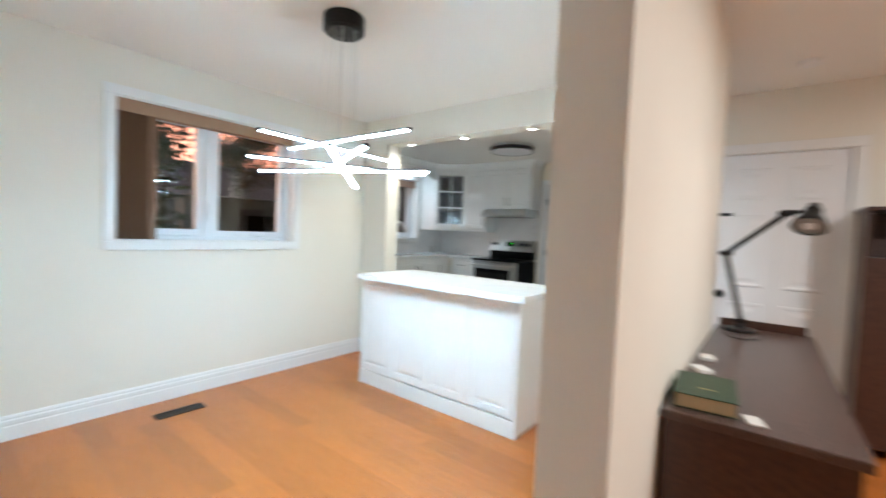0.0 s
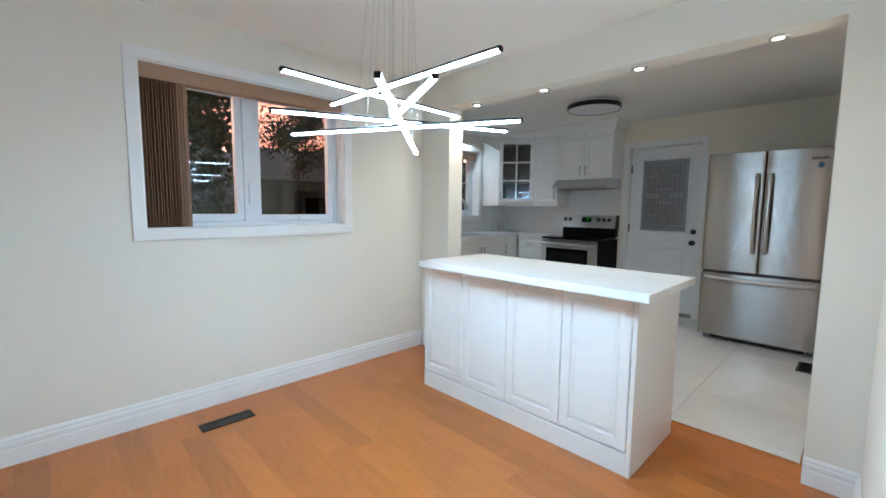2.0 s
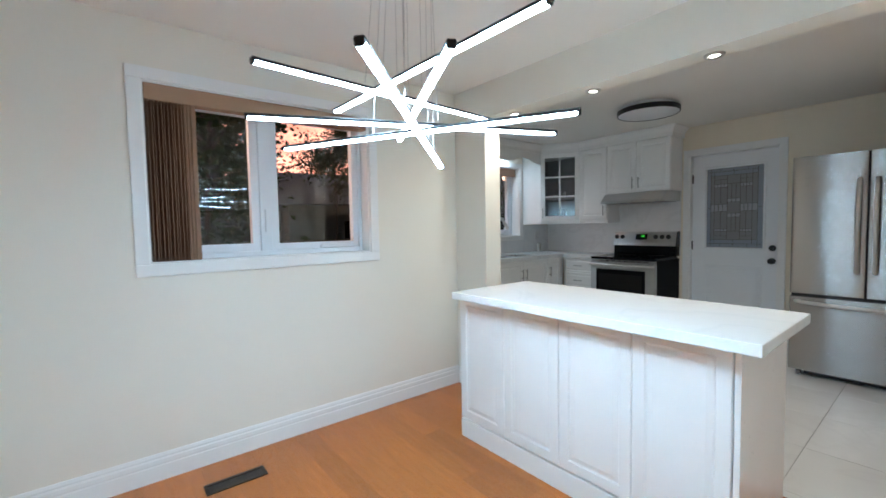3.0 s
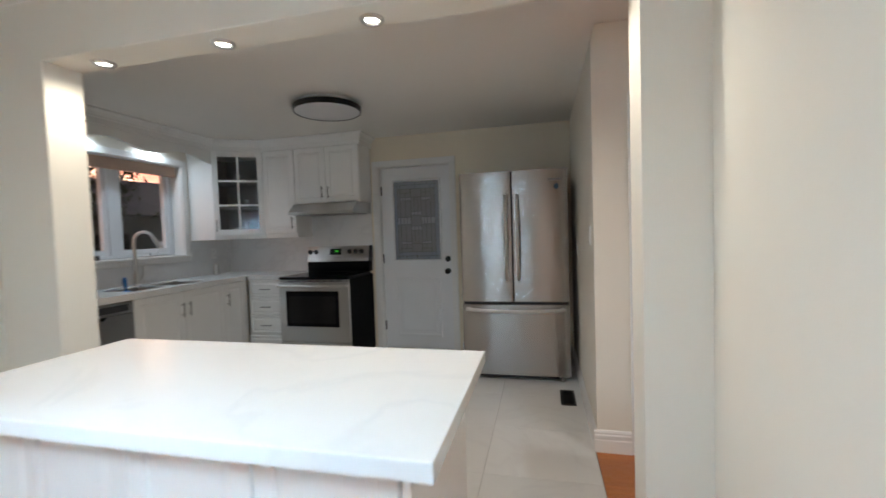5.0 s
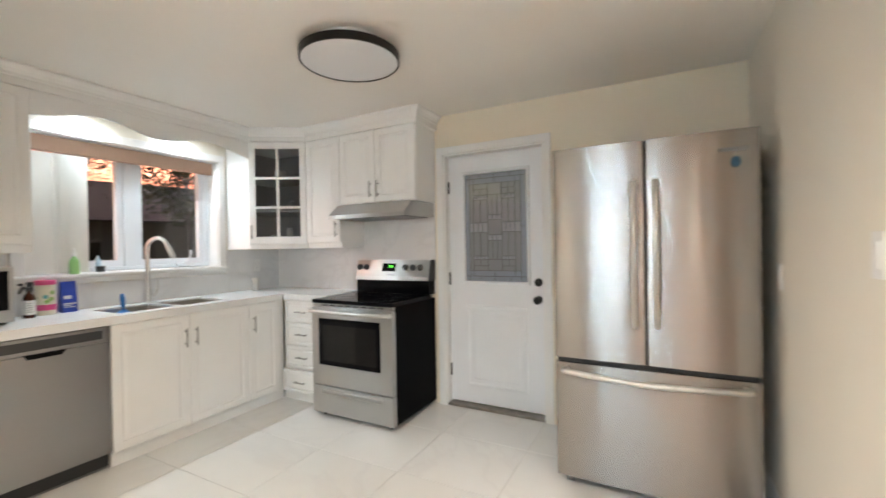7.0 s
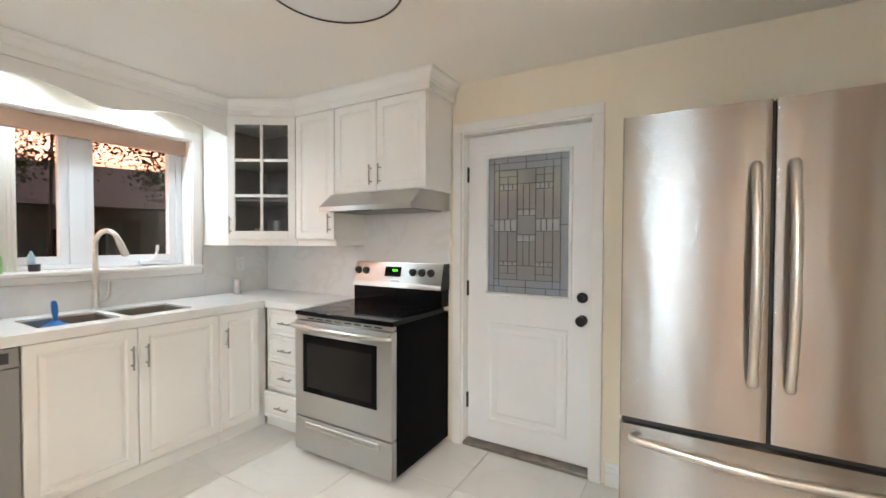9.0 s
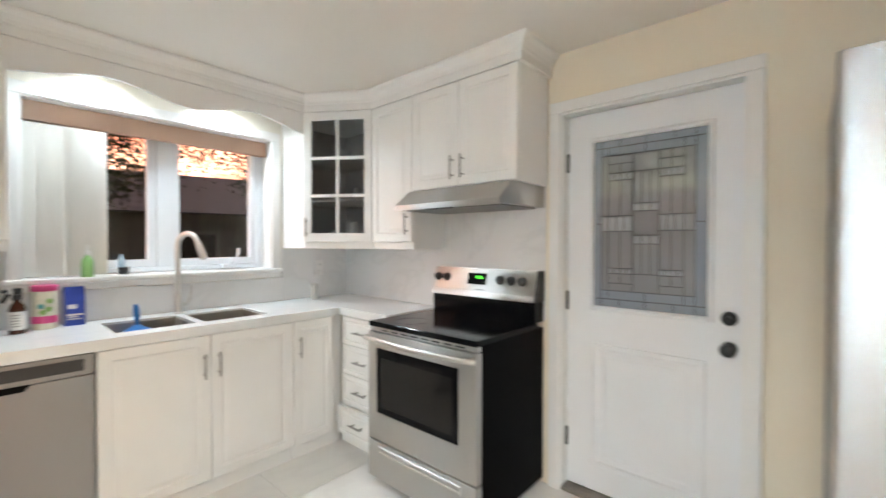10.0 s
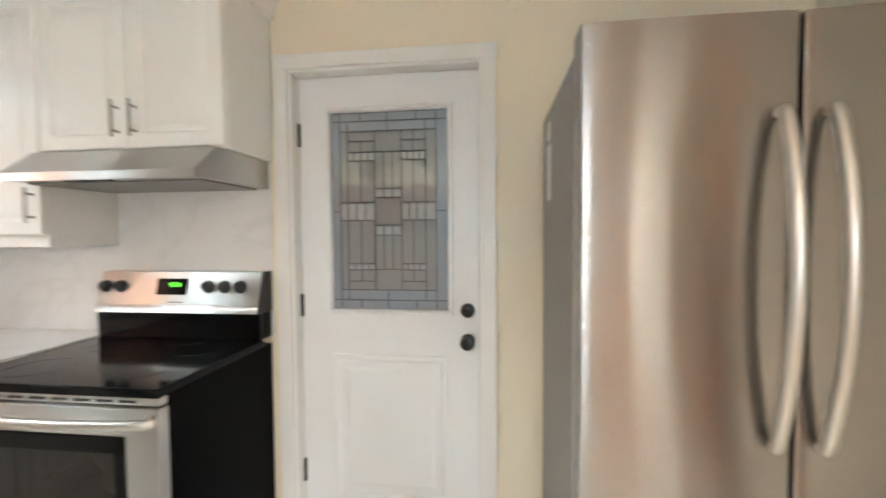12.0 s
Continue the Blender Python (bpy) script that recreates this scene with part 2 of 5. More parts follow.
def tube(points, r, seg=12, ends=True, flat=1.0):
    """A round bar that follows points; r may be a list."""
    bm = bmesh.new()
    pts = [Vector(p) for p in points]
    rs = r if isinstance(r, (list, tuple)) else [r] * len(pts)
    rings, up = [], None
    for i, p in enumerate(pts):
        d = (pts[min(i + 1, len(pts) - 1)] - pts[max(i - 1, 0)]).normalized()
        if up is None:
            up = d.orthogonal().normalized()
        up = (up - d * up.dot(d)).normalized()
        side = d.cross(up)
        rings.append([bm.verts.new(p + rs[i] * (math.cos(a) * up + math.sin(a) * side * flat)) for a in (2 * math.pi * k / seg for k in range(seg))])
    for a, b in zip(rings, rings[1:]):
        for k in range(seg):
            bm.faces.new((a[k], a[(k + 1) % seg], b[(k + 1) % seg], b[k]))
    if ends:
        bm.faces.new(rings[0])
        bm.faces.new(rings[-1])
    return bm


def curve_points(ctrl, n=8):
    """A smooth line through control points (Catmull-Rom)."""
    p = [Vector(c) for c in ctrl]
    p = [2 * p[0] - p[1]] + p + [2 * p[-1] - p[-2]]
    out = []
    for i in range(1, len(p) - 2):
        for k in range(n):
            t = k / n
            a, b, c, d = p[i - 1:i + 3]
            out.append(0.5 * (2 * b + (c - a) * t + (2 * a - 5 * b + 4 * c - d) * t * t + (3 * b - a - 3 * c + d) * t ** 3))
    return out + [p[-2]]


def prism(outline, axis, a, b, bevel=0.0):
    """A flat outline pushed from a to b along an axis; the outline gives the other two coordinates in xyz order."""
    bm = bmesh.new()

    def at(u, v, w):
        return {"x": (w, u, v), "y": (u, w, v), "z": (u, v, w)}[axis]
    lo = [bm.verts.new(at(u, v, a)) for u, v in outline]
    hi = [bm.verts.new(at(u, v, b)) for u, v in outline]
    bm.faces.new(lo)
    bm.faces.new(hi)
    n = len(outline)
    for k in range(n):
        bm.faces.new((lo[k], lo[(k + 1) % n], hi[(k + 1) % n], hi[k]))
    if bevel:
        bmesh.ops.bevel(bm, geom=bm.edges[:], offset=bevel, segments=2, affect="EDGES")
    return bm


def lathe(profile, at, seg=24):
    """Turned solid: profile of (radius, height)."""
    bm = bmesh.new()
    rings = [[bm.verts.new((at[0] + r * math.cos(2 * math.pi * k / seg), at[1] + r * math.sin(2 * math.pi * k / seg), at[2] + z)) for k in range(seg)] for r, z in profile]
    for a, b in zip(rings, rings[1:]):
        for k in range(seg):
            bm.faces.new((a[k], a[(k + 1) % seg], b[(k + 1) % seg], b[k]))
    bm.faces.new(rings[0])
    bm.faces.new(rings[-1])
    return bm


def structure(name, bm, material, label, category):
    return tagged(part(name, bm, material), label, category, "", "structure")


# ---- the shell ----
WX, SY, DY0, DY1 = -2.87, 0.17, 3.08, 3.24       # dining west wall, dining south wall, dividing wall
KX, FY, RX, HY = -4.16, 6.01, -0.175, 4.22        # kitchen west, far and east walls, hall door wall
CZ, DZ, LZ, HZ = 2.362, 2.355, 2.44, 2.10                              # kitchen, dining and living ceilings, header underside
EX, BY = 3.0, -2.6                               # living room's east and south ends
T = 0.16


def framed(axis, a, b, outer, inner):
    """A plate from a to b across, with one rectangular opening, as one ring; rectangles of (u, u, z, z)."""
    bm = bmesh.new()

    def rect(r, w):
        return [bm.verts.new((w, u, z) if axis == "y" else (u, w, z)) for u, z in ((r[0], r[2]), (r[1], r[2]), (r[1], r[3]), (r[0], r[3]))]
    rings = [rect(outer, a), rect(outer, b), rect(inner, b), rect(inner, a)]
    for k in range(4):
        p, q = rings[k], rings[(k + 1) % 4]
        for s in range(4):
            bm.faces.new((p[s], p[(s + 1) % 4], q[(s + 1) % 4], q[s]))
    return bm


def wall_with_hole(lo, hi, z1, h0, h1, hz0, hz1, axis, a, b):
    """A wall along one axis from lo to hi, between a and b across, with a window or a door opening."""
    if hz0 > 0:
        return framed(axis, a, b, (lo, hi, 0, z1), (h0, h1, hz0, hz1))
    return prism([(lo, 0), (h0, 0), (h0, hz1), (h1, hz1), (h1, 0), (hi, 0), (hi, z1), (lo, z1)], "y" if axis == "x" else "x", a, b)


DW = (1.015, 2.281, 1.127, 2.056)     # dining window opening: y, y, z, z
KW = (4.06, 5.35, 1.15, 2.085)        # kitchen window opening
KD = (-2.211, -1.392, 2.044)          # kitchen door opening: x, x, top
HD = (0.085, 0.868, 1.975)              # hall door opening

structure("wall_dining_west", wall_with_hole(SY - T, DY0, DZ, DW[0], DW[1], DW[2], DW[3], "y", WX - 0.2, WX), WALL, "cream painted plaster wall with a window", "wall")
structure("wall_dining_south", box(WX, -0.05, SY - T, SY, 0, LZ), WALL, "cream painted plaster wall", "wall")
structure("wall_divider_west", box(KX, -2.53, DY0, DY1, 0, DZ), WALL, "cream painted stub wall beside the kitchen opening", "wall")
structure("header", box(-2.53, -0.166, DY0, DY1, HZ, DZ), WALL, "cream painted header over the kitchen opening", "wall")
structure("wall_divider_east", box(-0.166, 0.025, DY0, DY1, 0, DZ), WALL, "cream painted stub wall beside the kitchen opening", "wall")
structure("wall_hall", box(0.025, 0.188, 1.13, DY1, 0, LZ), WALL, "cream painted partition wall with a free end", "wall")
structure("wall_kitchen_west", wall_with_hole(DY1, FY + T, CZ, KW[0], KW[1], KW[2], KW[3], "y", KX - 0.2, KX), WALL, "painted kitchen wall with a window", "wall")
structure("wall_kitchen_far", wall_with_hole(KX, RX, CZ, KD[0], KD[1], 0, KD[2], "x", FY, FY + T), KWALL, "yellowish cream painted kitchen wall with a door", "wall")
structure("wall_kitchen_east", box(RX, RX + 0.12, HY + T, FY + T, 0, CZ), WALL, "cream painted kitchen side wall", "wall")
structure("wall_hall_end", wall_with_hole(RX, EX, LZ, HD[0], HD[1], 0, HD[2], "x", HY, HY + T), WALL, "cream painted hall wall with a door", "wall")
structure("wall_living_east", box(EX, EX + T, BY, HY + T, 0, LZ), WALL, "cream painted living room wall", "wall")
structure("wall_living_south", box(-0.05, EX, BY - T, BY, 0, LZ), WALL, "cream painted living room wall", "wall")
structure("wall_living_west", box(-0.05 - T, -0.05, BY - T, SY - T, 0, LZ), WALL, "cream painted living room wall", "wall")
structure("ceiling_kitchen", add_box(box(KX - 0.2, RX + 0.0, DY1, FY + T, CZ, CZ + 0.14), RX, RX + 0.12, HY + T, FY + T, CZ, CZ + 0.14), CEIL, "painted kitchen ceiling", "ceiling")
structure("ceiling_dining", box(WX - 0.2, 0.03, SY, DY1 - 0.001, DZ, DZ + 0.16), CEIL, "painted dining room ceiling", "ceiling")
structure("ceiling_living", add_box(box(0.03, EX + T, BY - T, DY1, LZ, LZ + 0.12), RX, EX + T, DY1, HY + T, LZ, LZ + 0.12), CEIL, "painted living room ceiling", "ceiling")
structure("ceiling_living_corner", box(-0.05 - T, 0.03, BY - T, SY, LZ, LZ + 0.12), CEIL, "painted living room ceiling", "ceiling")
structure("subfloor_wood", add_box(add_box(box(WX - 0.2, 0.03, SY - T, 3.25, -0.2, -0.006), 0.03, EX + T, BY - T, 3.25, -0.2, -0.006), RX - 0.01, EX + T, 3.25, HY + T, -0.2, -0.006), UNDER, "dark joints between floor boards", "floor")
add = box(-0.05 - T, 0.03, BY - T, SY - T, -0.2, -0.006)
structure("subfloor_corner", add, UNDER, "dark joints between floor boards", "floor")
tile_floor = structure("tile_bed", add_box(box(KX - 0.2, RX - 0.01, 3.25, FY + T, -0.2, -0.004), RX - 0.01, RX + 0.12, HY + T, FY + T, -0.2, -0.004), GROUT, "grey grout between floor tiles", "floor")


def baseboard(name, p, q, normal, h=0.128):
    """A moulded skirting from p to q; normal points into the room."""
    p, q, nrm = Vector((*p, 0)), Vector((*q, 0)), Vector((*normal, 0))
    prof = [(0, 0), (0.017, 0), (0.017, 0.012), (0.015, h * 0.55), (0.012, h * 0.6), (0.0135, h * 0.66), (0.0135, h * 0.78), (0.009, h * 0.84), (0.010, h * 0.9), (0.005, h), (0, h)]
    bm = bmesh.new()
    rings = [[bm.verts.new(e + nrm * d + Vector((0, 0, z))) for d, z in prof] for e in (p, q)]
    for k in range(len(prof) - 1):
        bm.faces.new((rings[0][k], rings[0][k + 1], rings[1][k + 1], rings[1][k]))
    bm.faces.new(rings[0])
    bm.faces.new(rings[1])
    return structure(name, bm, TRIM, "white moulded wooden baseboard", "baseboard")


baseboard("baseboard_1", (WX, SY), (WX, DY0), (1, 0), 0.14)
baseboard("baseboard_2", (WX + 0.018, SY), (-0.05, SY), (0, 1), 0.14)
baseboard("baseboard_3", (WX + 0.018, DY0), (-2.53, DY0), (0, -1))
baseboard("baseboard_4", (-0.166, DY0), (0.025, DY0), (0, -1))
baseboard("baseboard_5", (0.025, 1.13), (0.025, DY0 - 0.018), (-1, 0))
baseboard("baseboard_6", (0.025, 1.13), (0.188, 1.13), (0, -1))
baseboard("baseboard_7", (RX, HY), (RX, 5.99), (-1, 0))
baseboard("baseboard_8", (RX - 0.018, HY), (0.012, HY), (0, -1))
baseboard("baseboard_9", (-1.31, FY), (RX - 0.018, FY), (0, -1))
baseboard("baseboard_10", (-2.53, DY0), (-2.53, DY1), (1, 0))


# ---- windows and doors ----
def casing(name, axis, plane, out, u0, u1, z0, z1, w, floor=False, proud=0.018, parent=None):
    """Flat trim round an opening; out is +1 or -1 along the wall's normal."""
    bm = bmesh.new()
    a, b = sorted((plane, plane + out * proud))
    zb = 0 if floor else z0
    rects = [(u0 - w, u0, zb, z1), (u1, u1 + w, zb, z1), (u0 - w, u1 + w, z1, z1 + w)]
    if not floor:
        rects.append((u0 - w, u1 + w, z0 - w, z0))
    for p, q, r, s in rects:
        if axis == "y":
            add_box(bm, a, b, p, q, r, s, 0.004)
        else:
            add_box(bm, p, q, a, b, r, s, 0.004)
    return part(name, bm, TRIM, parent)


def sash(name, x, y0, y1, z0, z1, parent, w=0.045, d=0.05):
    """A vinyl sash in a west wall with its glass."""
    f = part(name, framed("y", x - d, x, (y0, y1, z0, z1), (y0 + w, y1 - w, z0 + w, z1 - w)), VINYL, parent)
    g = part("pane", box(x - d / 2 - 0.004, x - d / 2 + 0.004, y0 + w - 0.004, y1 - w + 0.004, z0 + w - 0.004, z1 - w + 0.004), PANE, f)
    g.visible_shadow = False
    return f


def lining(x0, x1, o, parent, name="jamb_lining"):
    bm = bmesh.new()
    y0, y1, z0, z1 = o
    t = 0.008
    for p, q, r, s in ((y0, y0 + t, z0, z1), (y1 - t, y1, z0, z1), (y0 + t, y1 - t, z0, z0 + t), (y0 + t, y1 - t, z1 - t, z1)):
        add_box(bm, x0, x1, p, q, r, s)
    return part(name, bm, TRIM, parent)


win1 = thing("window_1", (WX, 1.65, DW[2]), "white vinyl slider window in a painted surround", "window", kind="structure")
casing("window_trim", "y", WX, 1, DW[0], DW[1], DW[2], DW[3], 0.062, parent=win1)
lining(WX - 0.198, WX, DW, win1)
bm = bmesh.new()
fx = WX - 0.10
for p, q, r, s in ((1.023, 1.06, 1.135, 2.048), (2.25, 2.273, 1.135, 2.048), (1.06, 2.25, 1.135, 1.165), (1.06, 2.25, 2.02, 2.048), (1.585, 1.655, 1.165, 2.02)):
    add_box(bm, fx - 0.085, fx - 0.002, p, q, r, s, 0.004)
part("window_frame", bm, VINYL, win1)
sash("sash", fx - 0.012, 1.062, 1.583, 1.167, 2.018, win1)
sash("sash", fx - 0.012, 1.657, 2.248, 1.167, 2.018, win1, 0.04)
part("latch", box(fx - 0.010, fx + 0.012, 1.61, 1.632, 1.28, 1.42, 0.004), VINYL, win1)
bm = add_box(box(fx - 0.012, fx + 0.014, 1.96, 2.08, 1.172, 1.186, 0.004), fx + 0.0, fx + 0.016, 1.97, 2.05, 1.186, 1.196, 0.003)
part("crank", bm, VINYL, win1)

win2 = thing("window_2", (KX, 4.7, KW[2]), "white casement kitchen window in a deep painted recess", "window", kind="structure")
casing("window_trim", "y", KX, 1, KW[0], KW[1], KW[2], KW[3], 0.062, parent=win2)
part("window_sill", box(KX - 0.135, KX + 0.035, KW[0] - 0.07, KW[1] + 0.07, KW[2] - 0.022, KW[2] + 0.004, 0.006), TRIM, win2)
lining(KX - 0.198, KX, KW, win2)
fx2 = KX - 0.115
bm = bmesh.new()
for p, q, r, s in ((4.07, 4.10, 1.162, 2.075), (5.30, 5.34, 1.162, 2.075), (4.10, 5.30, 1.162, 1.19), (4.10, 5.30, 2.05, 2.075), (4.67, 4.75, 1.19, 2.05)):
    add_box(bm, fx2 - 0.08, fx2 - 0.002, p, q, r, s, 0.004)
part("window_frame", bm, VINYL, win2)
sash("sash", fx2 - 0.012, 4.102, 4.668, 1.192, 2.048, win2)
sash("sash", fx2 - 0.012, 4.752, 5.298, 1.192, 2.048, win2)
crank = add_cyl(tube(curve_points([(fx2 + 0.02, 5.10, 1.19), (fx2 + 0.035, 5.13, 1.22), (fx2 + 0.035, 5.15, 1.27)]), 0.008, 8), (fx2 + 0.035, 5.15, 1.285), 0.011, 0.04, "z", 10)
add_box(crank, fx2 - 0.005, fx2 + 0.03, 5.04, 5.16, 1.168, 1.195, 0.006)
part("crank", crank, VINYL, win2)

# Vertical blinds: slats drawn to one side below a valance
bl1 = thing("vertical_blind", (WX - 0.05, 1.14, 1.14), "tan fabric vertical blind drawn open below its valance", "blind")
part("valance", box(WX - 0.075, WX - 0.004, DW[0] + 0.010, DW[1] - 0.010, 1.965, DW[3] - 0.009, 0.003), BLINDV, bl1)
for k in range(14):
    y = 1.032 + 0.0145 * k
    part("slat", box(-0.044, 0.044, -0.0012, 0.0012, 0, 0.826, 0, m=Matrix.Translation((WX - 0.045, y, 1.138)) @ Matrix.Rotation(radians(8 + 3 * math.sin(k * 2.1)), 4, "Z")), BLIND, bl1)
part("slat", box(-0.001, 0.001, 0, 0.05, 0, 0.826, 0, m=Matrix.Translation((WX - 0.012, 1.20, 1.138))), BLIND, bl1)

bl2 = thing("vertical_blind", (KX - 0.05, 4.2, 1.16), "ivory vertical blind drawn open below a beige valance", "blind")
part("valance", box(KX - 0.095, KX - 0.05, KW[0] + 0.010, KW[1] - 0.010, 1.975, 2.076, 0.003), PINKV, bl2)
for k in range(15):
    y = 4.085 + 0.021 * k
    turn = 66 if k < 6 else 46 + 6 * math.sin(k * 1.7)
    part("slat", box(-0.042, 0.042, -0.001, 0.001, 0, 0.80, 0, m=Matrix.Translation((KX - 0.055, y, 1.163)) @ Matrix.Rotation(radians(turn), 4, "Z")), PALEBL, bl2)

# Kitchen door with leaded glass
kd = thing("door_1", ((KD[0] + KD[1]) / 2, FY + 0.08, 0), "closed white entry door with a leaded glass panel", "door", kind="structure")
DFY = FY + 0.065                               # front of the slab
GX0, GX1, GZ0, GZ1 = -2.055, -1.537, 1.012, 1.875
casing("door_trim", "x", FY, -1, KD[0], KD[1], 0, KD[2], 0.058, floor=True, parent=kd)
bm = bmesh.new()
for x0, x1, z0, z1 in ((KD[0], KD[0] + 0.012, 0, KD[2]), (KD[1] - 0.012, KD[1], 0, KD[2]), (KD[0] + 0.012, KD[1] - 0.012, KD[2] - 0.012, KD[2])):
    add_box(bm, x0, x1, FY - 0.002, FY + T, z0, z1)
part("door_jamb", bm, TRIM, kd)
part("threshold", box(KD[0] + 0.012, KD[1] - 0.012, FY - 0.005, FY + T, 0.0, 0.022, 0.005), mat("worn_aluminium", (0.30, 0.27, 0.24), 0.45, 0.8, var=0.15, scale=20), kd)
sx0, sx1, sz0, sz1 = KD[0] + 0.016, KD[1] - 0.016, 0.028, KD[2] - 0.016
slab = part("slab", framed("x", DFY, DFY + 0.044, (sx0, sx1, sz0, sz1), (GX0, GX1, GZ0, GZ1)), DOORW, kd)


def raised(bm, u0, u1, z0, z1, y, steps, fill=True):
    """Nested rings on a face that looks to -y: steps of (inset, depth behind y)."""
    rings = [[bm.verts.new(p) for p in ((u0 + i, y + d, z0 + i), (u1 - i, y + d, z0 + i), (u1 - i, y + d, z1 - i), (u0 + i, y + d, z1 - i))] for i, d in steps]
    for a, b in zip(rings, rings[1:]):
        for k in range(4):
            bm.faces.new((a[k], a[(k + 1) % 4], b[(k + 1) % 4], b[k]))
    if fill:
        bm.faces.new(rings[-1])
    return bm


part("lower_panel", raised(bmesh.new(), -2.055, -1.54, 0.16, 0.815, DFY, [(0, 0), (0.004, -0.006), (0.022, -0.007), (0.034, -0.002), (0.06, -0.002), (0.075, -0.006)]), DOORW, kd)
part("glass_frame", raised(bmesh.new(), GX0 - 0.022, GX1 + 0.022, GZ0 - 0.022, GZ1 + 0.022, DFY, [(0, 0), (0.004, -0.011), (0.014, -0.013), (0.023, -0.004), (0.024, 0.02)], False), DOORW, kd)
GW, GH = GX1 - GX0, GZ1 - GZ0
# The leaded panel as a stack of rows: heights and, in each, the widths of its lights
cells = []


def row(x0, x1, z0, z1, widths, kind="clear"):
    x, total = x0, sum(widths)
    for w in widths:
        cells.append((x, x + (x1 - x0) * w / total, z0, z1, kind))
        x += (x1 - x0) * w / total


U = (0.075, 0.14, 0.375, 0.605, 0.81, 0.90)
for z0, z1 in ((0.955, 1.0), (0.0, 0.048)):
    row(0, 1, z0, z1, [0.075, 0.175, 0.235, 0.245, 0.17, 0.10], "border")
for z0, z1 in ((0.048, 0.5), (0.5, 0.955)):
    row(0, U[0], z0, z1, [1], "border")
    row(U[5], 1, z0, z1, [1], "border")
for z0, z1 in ((0.905, 0.955), (0.048, 0.10)):
    row(U[0], U[5], z0, z1, [0.065, 0.345, 0.325, 0.09], "border")
for x0, x1 in ((U[0], U[1]), (U[4], U[5])):
    row(x0, x1, 0.10, 0.455, [1])
    row(x0, x1, 0.455, 0.545, [1], "bevel")
    row(x0, x1, 0.545, 0.905, [1])
for x0, x1, top in ((U[1], U[2], [1]), (U[3], U[4], [1, 1])):
    row(x0, x1, 0.855, 0.905, top)
    row(x0, x1, 0.80, 0.855, [1, 1.05])
    row(x0, x1, 0.757, 0.80, [1, 1, 1, 1], "bevel")
    row(x0, x1, 0.545, 0.757, [1, 1.05])
    row(x0, x1, 0.455, 0.545, [1, 1, 1.1], "bevel")
    row(x0, x1, 0.235, 0.455, [1, 1.05])
    row(x0, x1, 0.203, 0.235, [1, 1, 1, 1], "bevel")
    row(x0, x1, 0.145, 0.203, [1, 1])
    row(x0, x1, 0.10, 0.145, [1])
row(U[2], U[3], 0.80, 0.905, [1])
row(U[2], U[3], 0.615, 0.80, [1, 1, 1])
row(U[2], U[3], 0.57, 0.615, [1, 1, 1], "bevel")
row(U[2], U[3], 0.43, 0.57, [1])
row(U[2], U[3], 0.38, 0.43, [1, 1, 1], "bevel")
row(U[2], U[3], 0.205, 0.38, [1, 1, 1])
row(U[2], U[3], 0.10, 0.205, [1])
panel = part("lead_came", bmesh.new(), CAME, kd, "dark lead came lattice")
bm = bmesh.new()
seen = set()
for x0, x1, z0, z1, kind in cells:
    wx0, wx1, wz0, wz1 = GX0 + x0 * GW, GX0 + x1 * GW, GZ0 + z0 * GH, GZ0 + z1 * GH
    for a, b, c, d in ((wx0, wx0, wz0, wz1), (wx1, wx1, wz0, wz1), (wx0, wx1, wz0, wz0), (wx0, wx1, wz1, wz1)):
        key = tuple(round(v, 4) for v in (a, b, c, d))
        if key in seen:
            continue
        seen.add(key)
        add_box(bm, a - 0.0019, b + 0.0019, DFY + 0.0105 + 0.0003 * (a == b), DFY + 0.0195 - 0.0003 * (a == b), c - 0.0019, d + 0.0019)
    pane = part("pane", raised(bmesh.new(), wx0, wx1, wz0, wz1, DFY + 0.018, [(0.0, 0.0), (0.0, -0.003), (min(0.007, 0.3 * (wx1 - wx0), 0.3 * (wz1 - wz0)), -0.006)]) if kind == "bevel" else box(wx0, wx1, DFY + 0.013, DFY + 0.017, wz0, wz1), {"bevel": BEVELG, "border": SEEDY, "clear": CLEARG}[kind], kd)
bm.to_mesh(panel.data)
bm.free()
for z in (0.885, 1.016):
    k = lathe([(0.030, 0), (0.030, 0.008), (0.014, 0.012), (0.012, 0.03), (0.026, 0.036), (0.031, 0.05), (0.026, 0.064), (0.010, 0.068)] if z < 0.95 else [(0.031, 0), (0.031, 0.012), (0.026, 0.018), (0.013, 0.020), (0.013, 0.03), (0.003, 0.031)], (0, 0, 0), 20)
    bmesh.ops.transform(k, matrix=Matrix.Translation((-1.455, DFY, z)) @ Matrix.Rotation(radians(90), 4, "X"), verts=k.verts)
    part("door_knob" if z < 0.95 else "deadbolt", k, BLACKM, kd, "black knob" if z < 0.95 else "black deadbolt", True)
for z in (0.28, 1.03, 1.78):
    part("hinge", add_cyl(box(KD[0] + 0.010, KD[0] + 0.022, DFY - 0.004, DFY + 0.004, z - 0.05, z + 0.05), (KD[0] + 0.014, DFY - 0.008, z), 0.007, 0.10, "z", 10), BLACKM, kd)

